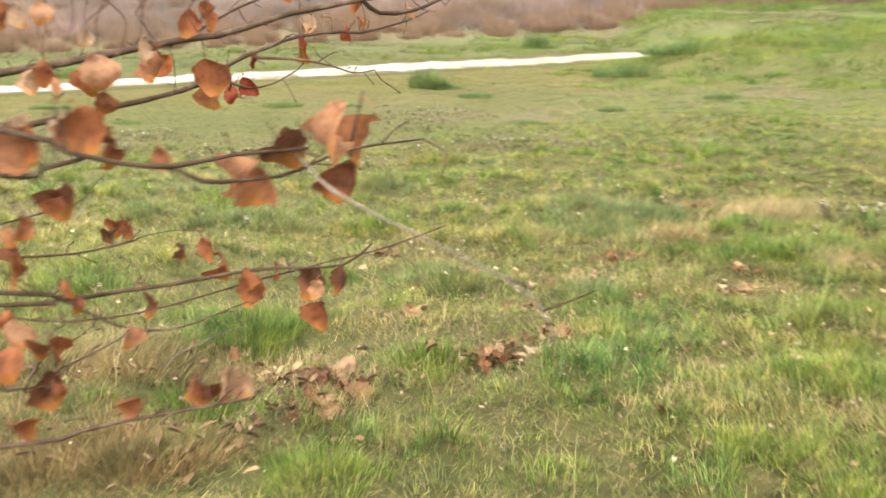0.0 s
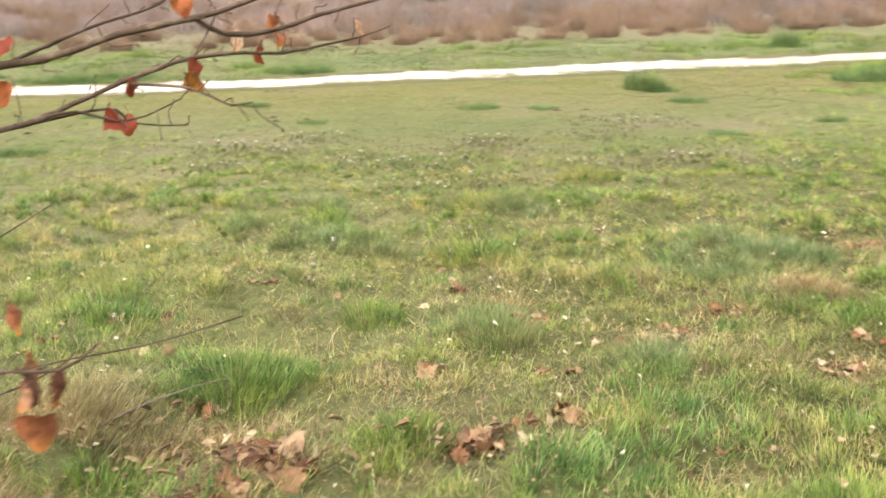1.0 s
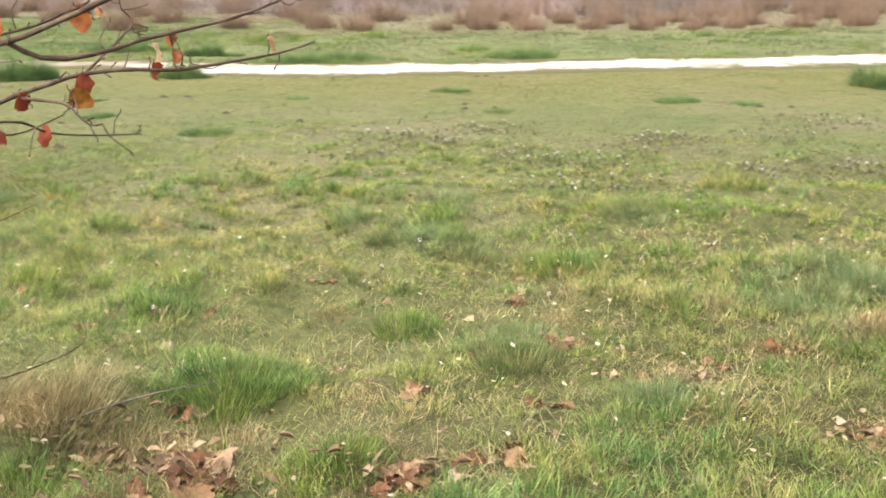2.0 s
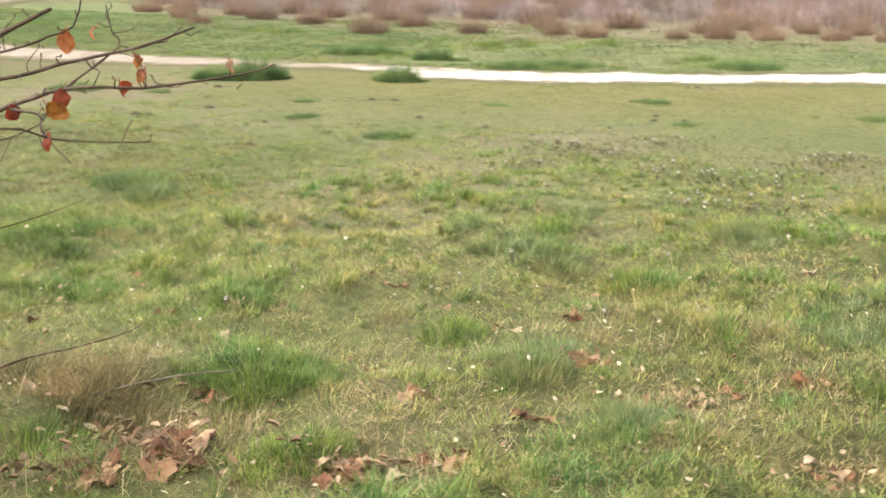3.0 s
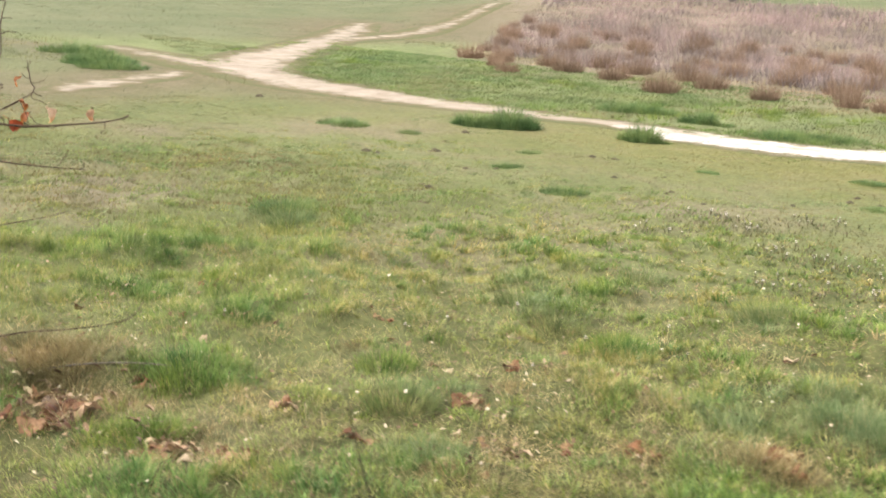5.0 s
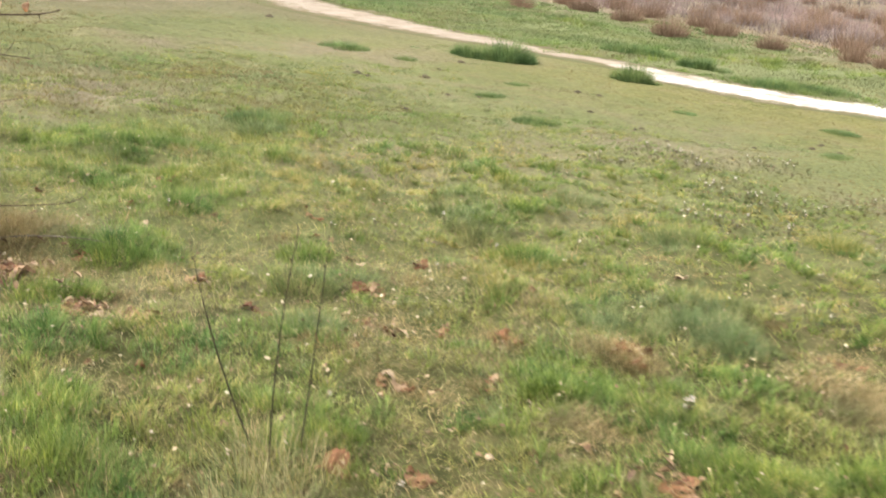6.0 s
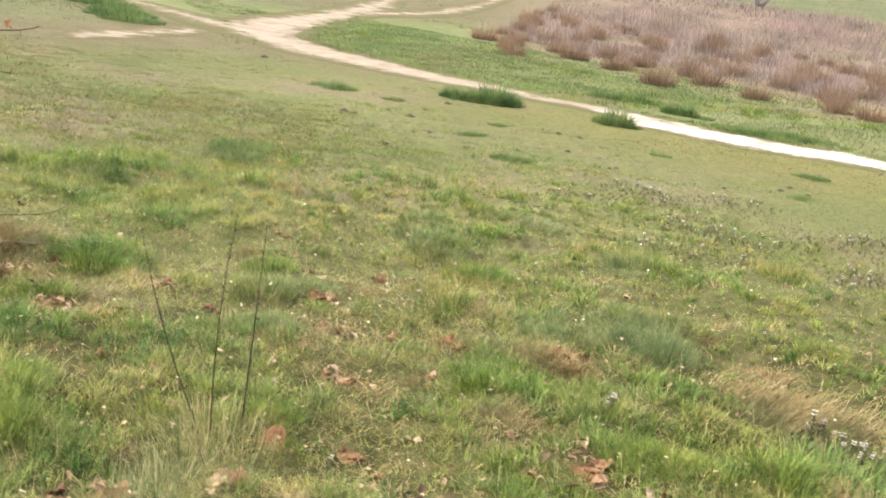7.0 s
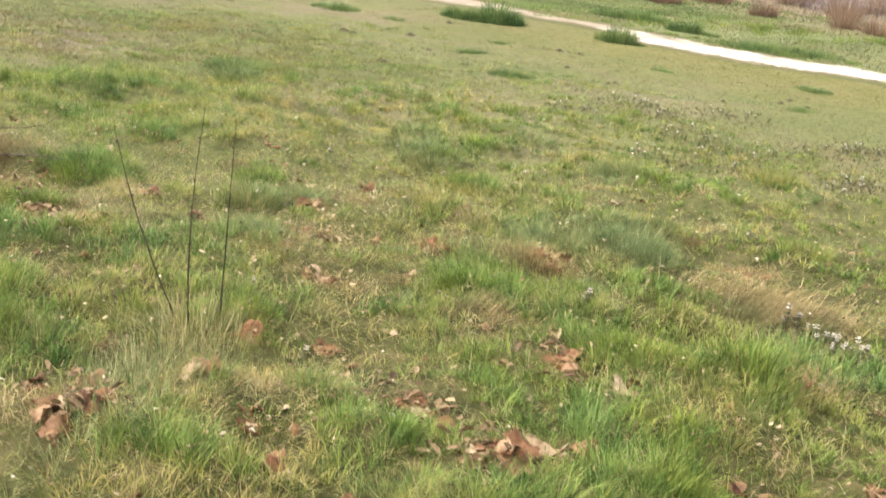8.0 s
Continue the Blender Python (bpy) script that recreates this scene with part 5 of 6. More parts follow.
oak_part("twig", limb([(0.64, 1.424, 0.989), (0.677, 1.439, 0.969), (0.701, 1.451, 0.956)], 0.0024, 0.0018, 0.01, 73), BARK, "", pale)
oak_part("twig", limb([(0.718, 1.339, 0.955), (0.752, 1.311, 0.974), (0.787, 1.293, 0.994)], 0.0018, 0.0009, 0.02, 72), BARK, "", pale)

# Withered leaves, each hanging from its twig.
OAK_LEAVES = [leaf_mesh("leaf", 40 + n, 0.08, (3, 4, 3, 4, 3)[n], (0.8, 1.2, 1.0, 1.2, 1.1)[n], (0.58, 0.42, 0.52, 0.38, 0.62)[n], 0.05, 0.08) for n in range(5)]
RED_LEAVES = [leaf_mesh("leaf", 50 + n, 0.066, (4, 3, 4)[n], (0.6, 0.9, 0.7)[n], (0.55, 0.42, 0.5)[n], 0.035, 0.06) for n in range(3)]
for mesh in OAK_LEAVES:
    mesh.materials.append(OAK_LEAF)
for mesh in RED_LEAVES:
    mesh.materials.append(RED_LEAF)
BROWN_AT = [(-0.543, 2.494, 1.353), (-0.454, 2.417, 1.214), (-0.32, 2.413, 1.21), (-0.239, 2.532, 1.26), (-0.178, 2.74, 1.149), (-0.107, 1.636, 1.154), (-0.04, 1.676, 1.173), (-0.022, 1.737, 1.135), (-0.183, 1.856, 1.02), (-0.232, 1.827, 0.981), (0.258, 1.806, 1.124), (0.207, 1.811, 1.066), (0.334, 1.979, 1.042), (-0.332, 2.188, 0.781), (-0.323, 2.199, 0.741), (-0.018, 2.414, 0.748), (0.135, 2.491, 0.704), (0.192, 2.529, 0.724), (-0.148, 2.394, 0.813)]
BROWN_TOO = [(-0.586, 3.069, 0.75), (-0.209, 2.191, 0.672), (-0.058, 1.826, 0.657), (0.089, 1.904, 0.672), (0.139, 1.91, 0.664), (-0.31, 2.033, 0.612), (-0.233, 1.725, 0.637), (-0.46, 2.158, 0.712), (-0.32, 2.051, 0.691), (-0.336, 1.986, 0.905), (0.087, 1.688, 1.124), (-0.188, 2.265, 0.723), (-0.175, 3.842, 1.304), (-0.258, 3.722, 1.43), (-0.288, 2.976, 0.71), (-0.016, 2.678, 0.707)]
BROWN_MORE = [(-0.38, 2.277, 1.359), (-0.396, 2.157, 1.358), (-0.387, 2.497, 1.302), (-0.411, 2.318, 1.232), (-0.371, 2.279, 1.202), (-0.284, 2.32, 1.231), (-0.274, 2.321, 1.163), (-0.259, 2.524, 1.26), (-0.219, 2.531, 1.23), (-0.071, 1.746, 1.155), (-0.1, 1.735, 1.165), (-0.46, 2.148, 0.693), (-0.315, 1.927, 0.865), (-0.324, 1.926, 0.943), (-0.295, 1.946, 0.963), (-0.162, 1.797, 1.019), (-0.35, 2.081, 0.672), (-0.279, 1.983, 0.621), (-0.366, 1.961, 0.68), (-0.201, 2.694, 1.329), (-0.165, 2.688, 1.341)]
BROWN_LAST = [(0.176, 1.842, 1.047), (-0.079, 2.447, 0.757), (-0.01, 2.453, 0.713), (0.028, 1.918, 0.651), (0.038, 1.918, 0.642), (0.133, 2.512, 0.637), (0.115, 2.53, 0.714), (-0.596, 3.035, 0.732), (-0.535, 3.029, 0.75), (-0.157, 1.655, 1.135), (-0.138, 1.665, 1.164)]
RED_AT = [(0.13, 3.106, 1.395), (-0.271, 3.448, 1.194), (-0.25, 3.369, 1.125), (-0.033, 3.682, 1.268), (-0.127, 3.525, 1.203), (-0.466, 3.206, 1.195), (-0.192, 3.602, 1.4), (-0.394, 3.599, 1.08), (-0.127, 3.535, 1.232), (-0.333, 3.064, 1.318)]
twig_lines = [curve_points(points, 0.02) for points, _, _ in BRANCHES]
rnd = random.Random(44)
for group_rows, meshes, low, high in ((BROWN_AT + BROWN_TOO + BROWN_MORE + BROWN_LAST, OAK_LEAVES, 0.5, 1.05), ([(0.365, 1.966, 1.117), (0.329, 1.781, 1.133), (0.134, 1.988, 1.04), (-0.146, 2.661, 1.196)], [OAK_LEAVES[0], OAK_LEAVES[4]], 1.05, 1.25), ([(0.022, 3.727, 1.305), (0.014, 3.72, 1.352), (0.159, 3.962, 1.33)], [OAK_LEAVES[1], OAK_LEAVES[3]], 0.55, 0.75), (RED_AT, RED_LEAVES, 0.75, 1.1)):
    for p in group_rows:
        best = min(((Vector(q[:3]) - Vector(p)).length, n, i) for n, line in enumerate(twig_lines) for i, q in enumerate(line))
        foot = Vector(twig_lines[best[1]][best[2]][:3])
        away = Vector(p) - foot
        size = rnd.uniform(low, high)
        ahead = (away.normalized() + Vector((rnd.uniform(-0.3, 0.3), rnd.uniform(-0.3, 0.3), rnd.uniform(-1.9, -0.8)))).normalized() if away.length > 0.005 else Vector((0.2, 0.1, -1)).normalized()
        if away.length > 0.035:
            stalk = bmesh.new()
            bow = 0.25 * away.length * Vector((rnd.uniform(-1, 1), rnd.uniform(-1, 1), rnd.uniform(0, 0.5)))
            end = Vector(p) - ahead * 0.05 * size
            bends = curve_points([tuple(foot), tuple(foot + away * 0.35 + bow), tuple(foot.lerp(end, 0.75) + bow * 0.5), tuple(end)], 0.02)
            tube(stalk, [tuple(q) for q in bends], [0.0017 - 0.0008 * i / len(bends) for i in range(len(bends))], 5)
            oak_part("twig", stalk, BARK, "", branch_parts[best[1]])
        ob = new("leaf", rnd.choice(meshes))
        ob.parent = oak
        turn = ahead.to_track_quat("X", "Z").to_matrix().to_4x4()
        ob.matrix_local = oak_inverse @ Matrix.Translation(Vector(p) - ahead * 0.035 * size) @ turn @ pose(0, 0, 0, rnd.uniform(-80, 80)) @ Matrix.Scale(size, 4)

bm = bmesh.new()
bmesh.ops.create_icosphere(bm, subdivisions=3, radius=0.0125)
for v in bm.verts:
    v.co *= 1 + 0.06 * noise.noise(v.co * 160)
tube(bm, [(0, 0, 0.012), (0.001, 0, 0.0155), (0.001, 0.001, 0.019)], [0.002, 0.0012, 0.0006], 6)
for f in bm.faces:
    f.smooth = True
bm.transform(Matrix.Translation((0.284, 2.728, 0.738)))
oak_part("oak_gall", bm, GALL, "round brown oak gall on a twig", branch_parts[20])

# ---- sapling rods ----
ROD_ROWS = [
    [(1.954, 4.674, -0.134), (1.966, 4.593, 0.042), (1.978, 4.52, 0.217), (1.99, 4.456, 0.39), (2.002, 4.401, 0.562), (2.014, 4.354, 0.733)],
    [(2.071, 4.66, -0.133), (2.144, 4.63, 0.06), (2.211, 4.609, 0.257), (2.274, 4.597, 0.457), (2.33, 4.594, 0.661), (2.381, 4.601, 0.868)],
    [(1.97, 4.782, -0.146), (2.042, 4.771, 0.039), (2.109, 4.76, 0.229), (2.173, 4.749, 0.422), (2.232, 4.739, 0.619), (2.287, 4.73, 0.819)],
]
rnd = random.Random(61)
for n, points in enumerate(ROD_ROWS):
    rod = new("bare_sapling")
    foot = Vector(points[0])
    rod.location = foot
    tagged(rod, "thin leafless sapling shoot standing in the meadow grass", "sapling", "sapling shoots")
    back = Matrix.Translation(foot).inverted()
    bm = limb(points, 0.0042, 0.0011, 0.05, 80 + n)
    bm.transform(back)
    part("stem", bm, GREEN_BARK, rod)
    line = curve_points(points, 0.045)
    for i, p in enumerate(line[3:]):
        a = 2.4 * i
        d = Vector((math.cos(a), math.sin(a), 0.9)).normalized()
        bm = bmesh.new()
        q = Vector(p[:3])
        tube(bm, [tuple(q), tuple(q + d * 0.007), tuple(q + d * 0.013)], [0.0014, 0.0022, 0.0006], 5)
        bm.transform(back)
        part("bud", bm, BARK, rod)

TALL_ROWS = [(2.08, 4.64, 1), (2.26, 4.52, 0.9), (2.47, 4.43, 0.9), (2.21, 4.74, 0.75), (2.58, 4.31, 0.7), (1.88, 4.67, 0.6)]
things_of("tall_grass_tuft", tuft_mesh("tall_grass_tuft", 9, 110, 0.16, 0.3, 0.0022, (0.1, 1.4)), SEEDING, "tall pale tuft of seeding grass round the sapling shoots", "tussock", "tall pale tufts",
          TALL_ROWS, 6)
things_of("tall_grass_tuft", tuft_mesh("green_tall_tuft", 29, 130, 0.19, 0.22, 0.0024, (0.2, 1.5)), FESCUE, "tall grey-green tuft of grass round the sapling shoots", "tussock", "tall pale tufts",
          [(px + 0.06, py - 0.05, 1.1 * size) for px, py, size in TALL_ROWS], 66)


def combed_mesh(name, seed, count, long, wide, height, width):
    """Long dead blades laid over one way, as rain and wind leave them."""
    r = np.random.RandomState(seed)
    x, y = r.normal(0, long, count), r.normal(0, wide, count)
    return blades(name, r, x, y, np.full(count, 0.02), height * r.uniform(0.5, 1.2, count), width, r.uniform(0.75, 1.02, count), 0.4 * r.normal(0, 1, count) + 2.0 * y, True)


combed = combed_mesh("combed_tussock", 17, 330, 0.17, 0.11, 0.26, 0.003)
combed.materials.append(STRAW)
for px, py, turn, size in ((1.66, 7.36, 25, 0.8), (1.85, 7.5, 15, 0.95), (2.05, 7.6, 20, 0.85), (1.98, 7.26, 30, 0.7), (1.2, 6.5, -30, 0.6), (1.95, 5.85, 60, 0.55), (-1.02, 4.02, -20, 0.8), (-1.2, 3.86, 10, 0.9)):
    ob = new("combed_tussock", combed)
    ob.matrix_world = pose(px, py, float(land(px, py)) - 0.01, 0, 0, turn) @ Matrix.Scale(size, 4)
    tagged(ob, "long pale dead grass combed flat over the green", "tussock", "combed dead tussocks")
things_of("straw_tussock", tuft_mesh("straw_tussock", 10, 420, 0.22, 0.15, 0.0028, (0.8, 1.15)), STRAW, "bleached tussock of dead grass, matted and drooping", "tussock", "straw tussocks",
          [(-1, 3.97, 1.2), (-1.22, 3.83, 1.1), (-1.11, 4.2, 1), (-0.69, 4.02, 0.9), (-0.88, 3.77, 0.9), (1.2, 6.48, 0.8), (1.35, 6.55, 0.7), (1.82, 7.28, 1.1), (2.08, 7.51, 1), (1.75, 7.56, 1), (2.89, 6.9, 0.8), (-0.37, 4.2, 1)], 7)

rnd = random.Random(43)
FLOOR = [(rnd.gauss(-0.82, 0.3), rnd.gauss(3.9, 0.25), rnd.uniform(0.4, 0.8)) for n in range(26)] + [(rnd.gauss(-0.8, 0.24), rnd.gauss(3.12, 0.14), rnd.uniform(0.55, 0.95)) for n in range(30)] + [(rnd.gauss(0.08, 0.16), rnd.gauss(4.02, 0.1), rnd.uniform(0.3, 0.5)) for n in range(9)]
HAY_MORE = FLOOR + [(rnd.uniform(-1.6, 4.0), rnd.uniform(3.1, 8.6), rnd.uniform(0.25, 0.65)) for n in range(44)]
HAY_OAK = [(-0.9, 3.18, 0.7), (-0.65, 3.03, 0.8), (-0.9, 2.96, 0.8), (-0.5, 3.08, 0.6), (-0.94, 3.48, 0.6), (-0.29, 3.29, 0.5), (-0.26, 3.77, 0.5), (-1.12, 3.36, 0.7), (-0.97, 3.15, 0.9), (-0.72, 3.2, 0.9), (-0.45, 3.22, 0.6)]
things_of("hay_clump", tuft_mesh("hay_clump", 14, 340, 0.24, 0.14, 0.0036, (0.85, 1.2)), BROWN_HAY, "matted brown clump of rotting dead grass", "tussock", "brown dead clumps",
          [(-0.94, 3.94, 1.2), (-1.15, 3.8, 1.1), (-0.67, 3.99, 1.1), (-0.66, 3.71, 0.9), (-0.18, 3.88, 0.8), (0.35, 4.19, 0.7), (-0.54, 3.84, 0.7), (-0.18, 3.54, 0.8), (0.13, 5.68, 0.5), (-0.07, 5.93, 0.6), (0.91, 6.13, 0.6), (0.63, 5.55, 0.5), (1.44, 5.35, 0.6), (0.14, 4.33, 0.6), (-0.15, 4.17, 0.5), (0.04, 4.79, 0.4), (2.61, 5.98, 0.5), (3.34, 5.38, 0.6), (2.81, 4.17, 0.7), (1.3, 6.56, 0.7), (1.46, 7.67, 0.7), (1.53, 5.73, 0.5), (2.82, 5.3, 0.6), (0.45, 4.26, 0.7), (2.88, 6.83, 0.6), (-0.1, 6.03, 0.5), (2.99, 4.73, 0.5), (2.2, 5.15, 0.4), (1.52, 5.41, 0.5)] + HAY_OAK + HAY_MORE, 8)
GREEN_ROWS = [(-0.54, 3.36, 0.6), (-0.5, 3.2, 0.55), (-0.03, 3.04, 0.8), (-0.67, 4.44, 0.9), (-0.2, 3.2, 0.5)]
TUSSOCK_ROWS = [(-0.55, 6.96, 1.1), (0.1, 5.33, 1), (-0.68, 4.55, 1.1), (-2.16, 8.14, 1.1), (-0.57, 5.53, 0.9), (-0.73, 8.07, 1), (-2.51, 4.65, 1), (0.78, 6.83, 1.2), (-1.55, 5.04, 0.8), (-1.12, 6.83, 1), (-0.6, 3.54, 1.1), (-4.61, 6.25, 1.2), (0.14, 4.19, 0.9), (-1.65, 6.9, 1), (-0.51, 6.85, 1.1), (0.96, 7.18, 1.1), (1.9, 4.92, 0.7), (1.17, 7.23, 1), (1.71, 5.96, 0.8), (-0.7, 8.13, 0.9), (2.52, 6.23, 0.9), (0.75, 5.23, 0.8)]
TUSSOCK_MORE = [(-0.76, 8.25, 1.1), (-0.03, 5.64, 0.9), (0.52, 7.52, 1.2), (1.75, 7.12, 0.9), (-3.32, 5.52, 1.1), (-4.41, 6.18, 1.3), (2.7, 6.73, 1.1), (0.88, 7.33, 1), (0.48, 5.39, 0.8), (1.71, 4.5, 1), (3.41, 4.99, 0.9), (3.61, 5.82, 1), (0.65, 3.16, 1), (1.35, 3.78, 1.1), (0.91, 4.87, 0.9), (2.06, 8.3, 1.2), (-2.67, 6.24, 1), (0.16, 8.76, 1.1), (-0.03, 3.43, 0.8)]
rnd = random.Random(41)
for n in range(55):
    TUSSOCK_MORE.append((rnd.uniform(-3.8, 4.2), rnd.uniform(3.2, 10.2), rnd.uniform(0.4, 0.95)))
for n, (tall, low, mat) in enumerate(((GREEN_ROWS + TUSSOCK_ROWS[::2], TUSSOCK_MORE[::3], LUSH), (TUSSOCK_ROWS[1::2], TUSSOCK_MORE[1::3], FESCUE), ([(-0.72, 7.02, 0.9), (1.12, 8.3, 0.8), (-0.99, 8.33, 1.0), (-0.51, 9.28, 1.1)], TUSSOCK_MORE[2::3], MEADOW))):
    label = ("bright green", "grey-green", "olive green")[n] + " rounded tussock of meadow grass"
    things_of("meadow_tussock", tuft_mesh("meadow_tussock", 15 + n, 700, 0.19, 0.15, 0.0032, (0.4, 1.2)), mat, label, "tussock", "meadow tussocks", tall, 30 + n)
    things_of("meadow_tussock", tuft_mesh("low_meadow_tussock", 25 + n, 480, 0.18, 0.095, 0.003, (0.5, 1.2)), mat, label, "tussock", "meadow tussocks", low, 35 + n)

# ---- dead sticks on the ground ----
for n, (points, r0, r1, mat, label) in enumerate((
    ([(-1.149, 3.41, 0.024), (-1.194, 3.608, 0.094), (-1.219, 3.805, 0.126), (-1.184, 4.002, 0.138), (-1.2, 4.24, 0.15), (-1.253, 4.359, 0.171), (-1.363, 4.43, 0.211)], 0.006, 0.0015, BARK, "thin dead twig arching over the dry grass"),
    ([(-0.865, 3.87, 0.029), (-0.801, 4.067, 0.06), (-0.719, 4.284, 0.071), (-0.655, 4.453, 0.062)], 0.005, 0.002, PALE_BARK, "pale dead stick lying in the grass"),
)):
    stick = part("dead_twig", limb(points, r0, r1, 0.05, 90 + n), mat)
    tagged(stick, label, "twig")

# ---- fallen leaves ----
FALLEN_MESHES = [leaf_mesh("fallen_leaf", 60 + n, 0.12, (3, 4, 3, 2, 4)[n], (1.3, 1.0, 1.5, 0.8, 1.2)[n], (0.62, 0.55, 0.68, 0.5, 0.7)[n], (0.05, 0.07, 0.06, 0.04, 0.08)[n]) for n in range(5)]
for mesh in FALLEN_MESHES:
    mesh.materials.append(FALLEN)
HEAPED_MESHES = [mesh.copy() for mesh in FALLEN_MESHES[:3]]
for mesh in HEAPED_MESHES:
    mesh.materials[0] = RUST
LEAF_SPOTS = [(-2.2, 6.97, 0.8), (-1.19, 4.7, 1), (-1.41, 5.18, 0.6), (-0.1, 7.23, 0.6), (-0.05, 7.72, 0.8), (0, 6.53, 0.8), (-0.53, 5.78, 0.8), (-0.07, 5.28, 0.6), (0.55, 4.26, 0.9), (0.58, 4.4, 0.6), (-1.78, 5.31, 0.6), (-2.05, 4.2, 0.7), (-3.35, 4.97, 0.7)]
LEAF_MORE = [(-1.56, 5.02, 0.8), (-0.44, 5.82, 0.7), (0.6, 4.46, 1), (2.37, 5.22, 0.9), (2.39, 5.5, 0.9), (2.51, 5.12, 0.9), (2.54, 5.75, 0.6), (0.14, 6.58, 0.9), (-0.05, 7.69, 0.7), (3.13, 4.28, 1), (1.13, 6.71, 1.2), (2.23, 7.02, 0.5), (0.62, 5.5, 0.7), (0.85, 5.32, 0.6)]
leaf_rows = LEAF_SPOTS + LEAF_MORE
rnd = random.Random(77)
for px, py, count, radius, grown in LEAF_PILES:
    for n in range(count):
        a, q = rnd.uniform(0, 2 * math.pi), radius * math.sqrt(rnd.random())
        leaf_rows = leaf_rows + [(px + q * math.cos(a), py + q * math.sin(a), grown * rnd.uniform(0.6, 1.1), 0.004 * n)]
for n in range(75):
    leaf_rows = leaf_rows + [(rnd.uniform(-2.6, 3.6), rnd.uniform(3.4, 8.6), rnd.uniform(0.25, 0.6))]
for px, py, size, *raised in leaf_rows:
    ob = new("fallen_leaf", rnd.choice(HEAPED_MESHES + FALLEN_MESHES[:2] if raised else FALLEN_MESHES))
    ob.matrix_world = pose(px, py, float(land(px, py)) + rnd.uniform(0.0, 0.018) + 0.7 * sum(raised), rnd.uniform(-30, 30), rnd.uniform(-30, 30), rnd.uniform(0, 360)) @ Matrix.Scale(size * (0.78 if raised else 0.7), 4) @ Matrix.Translation((-0.055, 0, 0))
    tagged(ob, "curled brown fallen leaf lying in the grass", "leaf", "fallen leaves")

# A bed of broken leaves too many to count: each a folded blade with raised sides.
BEDS = ((-0.79, 3.15, 0.3, 0.2, 60), (-0.25, 3.34, 0.12, 0.08, 40), (-0.26, 3.83, 0.14, 0.08, 25), (-0.6, 3.85, 0.32, 0.2, 110), (-0.2, 3.92, 0.12, 0.1, 25), (0.35, 4.21, 0.13, 0.09, 60), (3.26, 5.37, 0.12, 0.09, 50), (2.72, 4.2, 0.15, 0.1, 40), (2.76, 5.29, 0.12, 0.1, 30), (2.55, 5.95, 0.12, 0.08, 30))
bed_x = np.concatenate([rs.normal(bx, wx, count) for bx, by, wx, wy, count in BEDS])
bed_y = np.concatenate([rs.normal(by, wy, count) for bx, by, wx, wy, count in BEDS])
n = len(bed_x)
c = np.stack([bed_x, bed_y, land(bed_x, bed_y) + rs.uniform(0.02, 0.07, n)], 1)
size = rs.uniform(0.008, 0.03, n)
turn = rs.uniform(0, 2 * np.pi, n)
u = np.stack([np.cos(turn), np.sin(turn), rs.uniform(-0.6, 0.6, n)], 1) * size[:, None]
v = np.stack([-np.sin(turn), np.cos(turn), rs.uniform(-0.5, 0.5, n)], 1) * (size * rs.uniform(0.2, 0.65, n))[:, None]
h = np.array([0, 0, 1.0]) * (size * rs.uniform(0.1, 0.6, n))[:, None]
k = np.arange(n)[:, None]
leaf_bed = array_mesh("leaf_bed", np.stack([c - u, c - 0.3 * u - v + h, c + 0.5 * u - 0.8 * v + h, c + u, c + 0.4 * u + v + h, c - 0.4 * u + 0.8 * v + h], 1).reshape(-1, 3), [k * 6 + np.array([[0, 1, 2, 3]]), k * 6 + np.array([[0, 3, 4, 5]])])
bed = link("leaf_bed", leaf_bed, BROKEN)
tagged(bed, "bed of broken brown leaves over dead grass", "leaf litter", kind="stuff")

# Crumbs of leaves, seed heads and daisies too small to count.
x, y = scatter(-4, 4.6, 3.0, 9, 190)
w = spots(x, y, DRY_SPOTS) + 0.6 * value_noise(x, y, 0.8, 61)
px, py = (v + rs.normal(0, 0.09, 110) for v in (0.8, 5.45))
x, y, w = np.r_[x, px], np.r_[y, py], np.r_[w, px * 0 + 1]
m = w > -0.25
n = m.sum()
c = np.stack([x[m], y[m], land(x[m], y[m]) + rs.uniform(0.015, 0.075, n)], 1)
size = 0.003 + 0.013 * rs.uniform(0, 1, n) ** 2.6
turn = rs.uniform(0, 2 * np.pi, n)
u = np.stack([np.cos(turn), np.sin(turn), rs.uniform(-0.5, 0.5, n)], 1) * size[:, None]
v = np.stack([-np.sin(turn), np.cos(turn), rs.uniform(-0.5, 0.5, n)], 1) * size[:, None] * 0.6
k = np.arange(n)[:, None]
jag = rs.uniform(0.55, 1.25, (6, n, 1))
bend = np.array([0, 0, 1.0]) * (size * rs.uniform(-0.5, 0.5, n))[:, None]
ring = [c - u * jag[0], c - 0.4 * u - v * jag[1] + bend, c + 0.5 * u - v * jag[2], c + u * jag[3], c + 0.3 * u + v * jag[4] + bend, c - 0.6 * u + v * jag[5]]
litter_mesh = array_mesh("leaf_litter", np.stack(ring, 1).reshape(-1, 3), [k * 6 + np.array([[0, 1, 2, 3]]), k * 6 + np.array([[0, 3, 4, 5]])])
litter = link("leaf_litter", litter_mesh, LITTER)
tagged(litter, "small crumbs of dead leaves strewn in the grass", "leaf litter", kind="stuff")

# ---- flowering dead-nettles ----


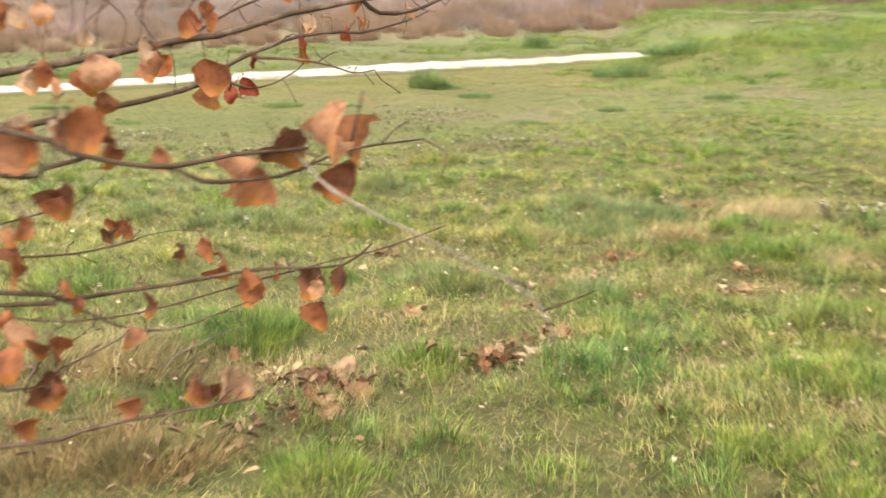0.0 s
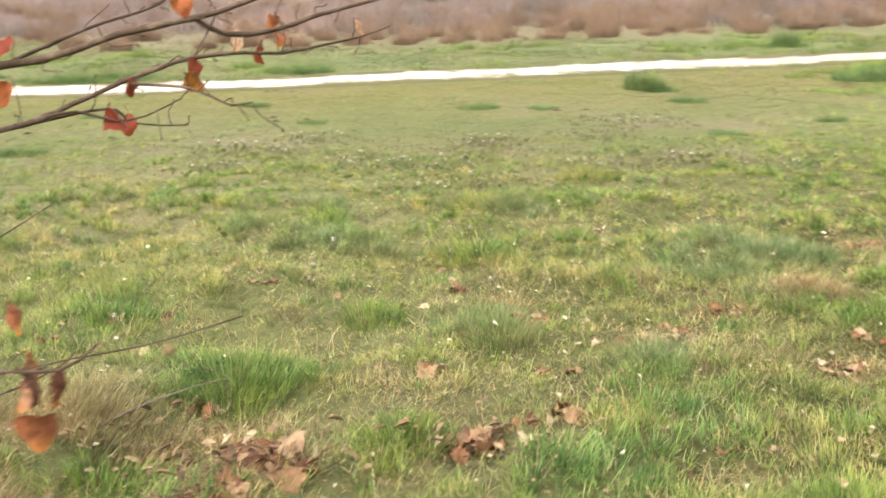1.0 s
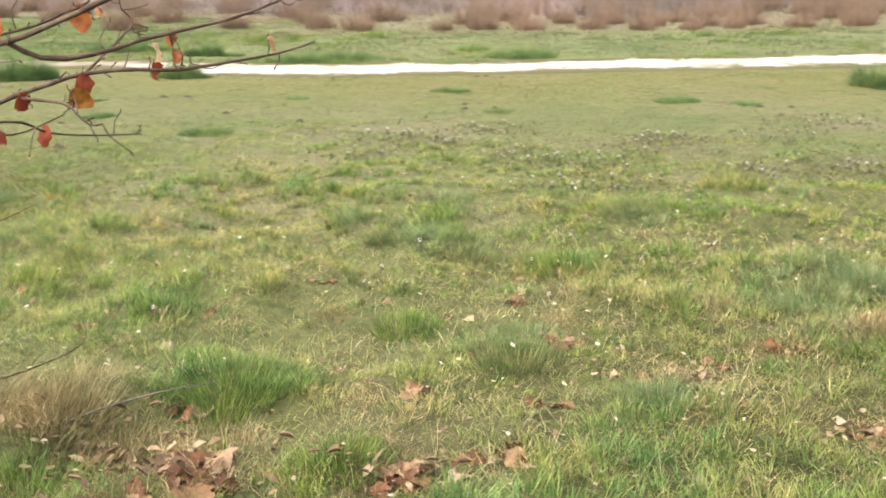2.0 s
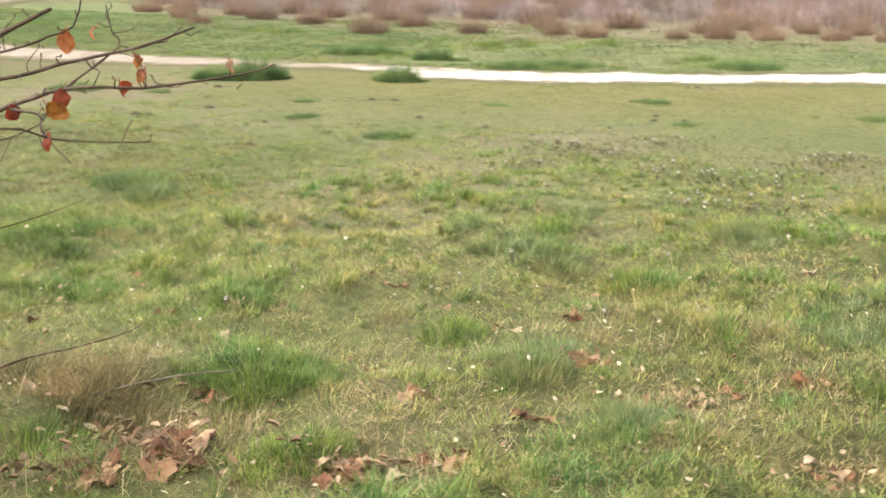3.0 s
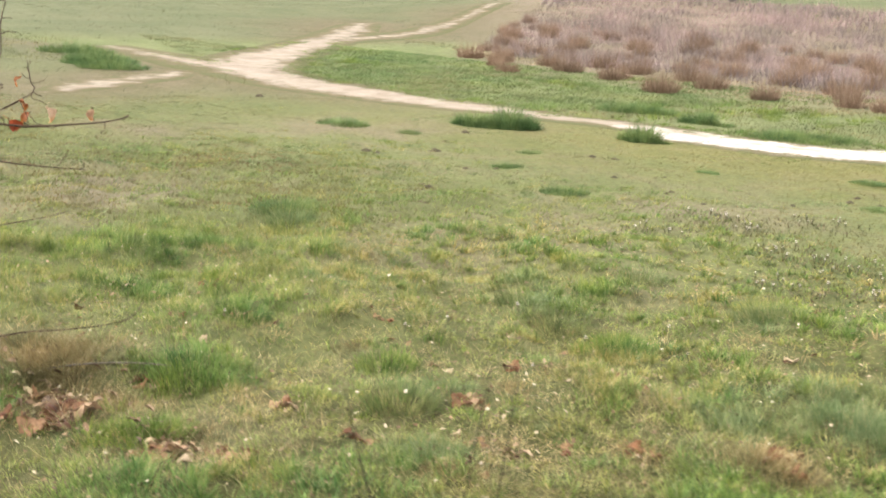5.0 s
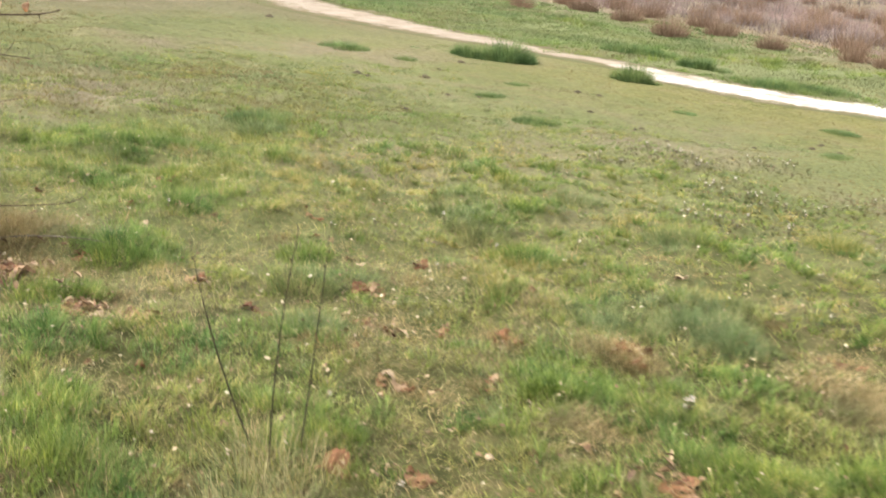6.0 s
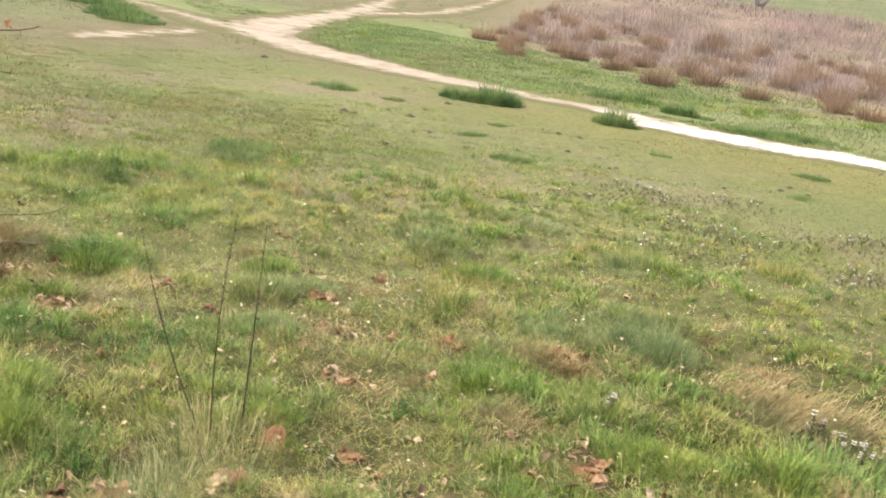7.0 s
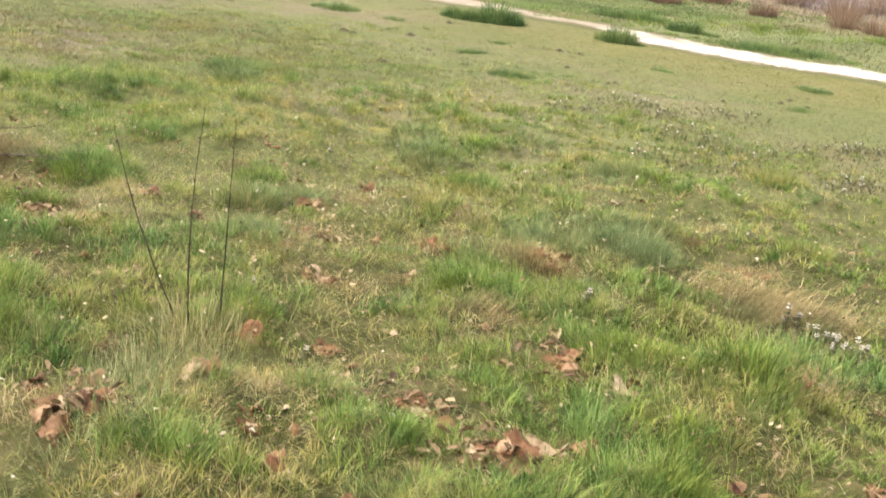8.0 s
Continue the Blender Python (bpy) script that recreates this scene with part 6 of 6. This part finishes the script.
def petal_ring(bm, z, radius, count, length, seed):
    r = random.Random(seed)
    for i in range(count):
        a = 2 * math.pi * i / count + r.uniform(-0.3, 0.3)
        d, sv = Vector((math.cos(a), math.sin(a), 0.35)), Vector((-math.sin(a), math.cos(a), 0))
        c = Vector((0, 0, z)) + d * radius
        q = [bm.verts.new(c - sv * length * 0.3), bm.verts.new(c + d * length * 0.6 - sv * length * 0.35 + Vector((0, 0, 0.3 * length))), bm.verts.new(c + d * length), bm.verts.new(c + d * length * 0.6 + sv * length * 0.35 + Vector((0, 0, 0.3 * length))), bm.verts.new(c + sv * length * 0.3)]
        bm.faces.new(q)


def nettle(seed):
    plant = new("flowering_plant")
    r = random.Random(seed)
    bm = bmesh.new()
    tube(bm, [(0, 0, -0.02), (0.004, 0.002, 0.05), (0.008, 0.0, 0.11)], [0.0022, 0.002, 0.0014], 5)
    part("stem", bm, PURPLE, plant)
    bm = bmesh.new()
    for z, count, length in ((0.05, 4, 0.022), (0.075, 5, 0.02), (0.095, 5, 0.016), (0.11, 4, 0.012)):
        petal_ring(bm, z, 0.003, count, length, seed + int(z * 999))
    part("leaf_whorl", bm, PURPLE, plant, "purplish green leaf whorls")
    bm = bmesh.new()
    for z in (0.1, 0.118):
        petal_ring(bm, z, 0.005, 5, 0.014, seed + 7 + int(z * 999))
    part("flower_head", bm, PETAL, plant, "pale lilac-white flowers")
    return tagged(plant, "small purplish plant with pale lilac-white flowers in the grass", "flower", "flowering plants")


first = nettle(1)
first.matrix_world = pose(2.18, 7.34, float(land(2.18, 7.34)) + 0.01)
rnd = random.Random(99)
FLOWER_BEDS = [(2.18, 7.34, 4, 0.05), (2.26, 7.37, 4, 0.06), (2.4, 7.35, 5, 0.07), (2.49, 7.4, 5, 0.07), (2.56, 7.46, 5, 0.07), (2.52, 7.32, 3, 0.06), (1.98, 6.39, 3, 0.03), (-3.71, 9.35, 9, 0.25), (-4.06, 10.19, 9, 0.3), (-2.56, 9.77, 8, 0.3), (-1.69, 8.9, 6, 0.25), (-1.34, 9.05, 5, 0.2), (-1.73, 9.74, 7, 0.3), (-1.14, 9.38, 4, 0.2), (-1.82, 10.38, 7, 0.3), (-2.03, 11.09, 7, 0.3), (-0.84, 10.22, 6, 0.2), (-0.45, 9.74, 5, 0.2), (-1.96, 11.48, 7, 0.3), (-0.6, 10.24, 7, 0.25)]
FLOWER_BEDS += [(-1.15, 12.07, 10, 0.4), (-1.05, 13.27, 10, 0.5), (0.07, 10.59, 8, 0.3), (0.74, 10.44, 8, 0.3), (1.02, 10.59, 9, 0.3), (-0.21, 10.67, 6, 0.3), (-3.64, 11.02, 9, 0.35), (-2.15, 9.9, 7, 0.2), (-3.59, 10.06, 8, 0.3)]
flower_rows = []
for px, py, count, radius in FLOWER_BEDS:
    for n in range(count):
        a, q = rnd.uniform(0, 2 * math.pi), radius * math.sqrt(rnd.random())
        flower_rows = flower_rows + [(px + q * math.cos(a), py + 0.8 * q * math.sin(a))]
bed_k = np.repeat(np.arange(len(FLOWER_BEDS)), [int(40 + 900 * row[3] ** 2 + 12 * row[2]) for row in FLOWER_BEDS])
bed_rows = np.array(FLOWER_BEDS)[bed_k]
bed_a, bed_q = rs.uniform(0, 2 * np.pi, len(bed_k)), 1.5 * bed_rows[:, 3] * rs.uniform(0, 1, len(bed_k)) ** 0.6
arched("nettle_leaves", PURPLE, "low purplish green leaves of small plants in the grass", bed_rows[:, 0] + bed_q * np.cos(bed_a), bed_rows[:, 1] + bed_q * np.sin(bed_a), rs.uniform(0.03, 0.075, len(bed_k)), rs.uniform(0.006, 0.014, len(bed_k)), rs.uniform(0.2, 0.9, len(bed_k)), rs.uniform(0.3, 1.2, len(bed_k)), rs.uniform(0, 2 * np.pi, len(bed_k)))
for n in range(12):
    flower_rows = flower_rows + [(rnd.uniform(-1.8, 2.6), rnd.uniform(4.9, 9.0))]
for px, py in flower_rows:
    ob = copy_thing(first, pose(px, py, float(land(px, py)) + 0.005, rnd.uniform(-15, 15), rnd.uniform(-15, 15), rnd.uniform(0, 360)))
    size = rnd.uniform(0.5, 0.85)
    ob.scale = (size, size, size * rnd.uniform(0.7, 1.0))

# ---- far off: a hazy wood and a bare shrub ----
ball = bmesh.new()
bmesh.ops.create_icosphere(ball, subdivisions=2, radius=1.0)
ball_verts = np.array([v.co for v in ball.verts])
ball_faces = np.array([[v.index for v in f.verts] for f in ball.faces])
ball.free()
n = 420
a, q = np.radians(rs.uniform(56, 102, n)), rs.uniform(215, 250, n)
x, y = -q * np.sin(a), q * np.cos(a)
size = rs.uniform(3.0, 6.0, n)
centre = np.stack([x, y, land(x, y) + size * rs.uniform(0.3, 1.3, n)], 1)
lumps = 1 + 0.22 * np.sin(5 * ball_verts[None, :, 0] + a[:, None] * 900) * np.cos(4 * ball_verts[None, :, 2] + q[:, None]) + rs.uniform(-0.08, 0.08, (n, len(ball_verts)))
v = centre[:, None, :] + ball_verts[None] * (size[:, None] * lumps)[:, :, None]
faces = (np.arange(n)[:, None, None] * len(ball_verts) + ball_faces[None]).reshape(-1, 3)
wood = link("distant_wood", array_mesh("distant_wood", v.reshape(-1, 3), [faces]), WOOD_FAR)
tagged(wood, "hazy grey line of distant trees", "trees", kind="stuff")
shrub = new("bare_shrub")
shrub.location = (-44.1, 41.0, float(land(-44.1, 41.0)) - 0.1)
tagged(shrub, "leafless grey shrub standing far out on the heath", "shrub")
rnd = random.Random(5)
for n in range(44):
    d = Vector((rnd.uniform(-0.9, 0.9), rnd.uniform(-0.9, 0.9), 1)).normalized()
    part("stem", limb([(0, 0, 0), tuple(d * 0.9 + Vector((rnd.uniform(-0.1, 0.1), 0, 0))), tuple(d * rnd.uniform(1.7, 2.6))], 0.022, 0.008, 0.5, n), SHRUB, shrub)
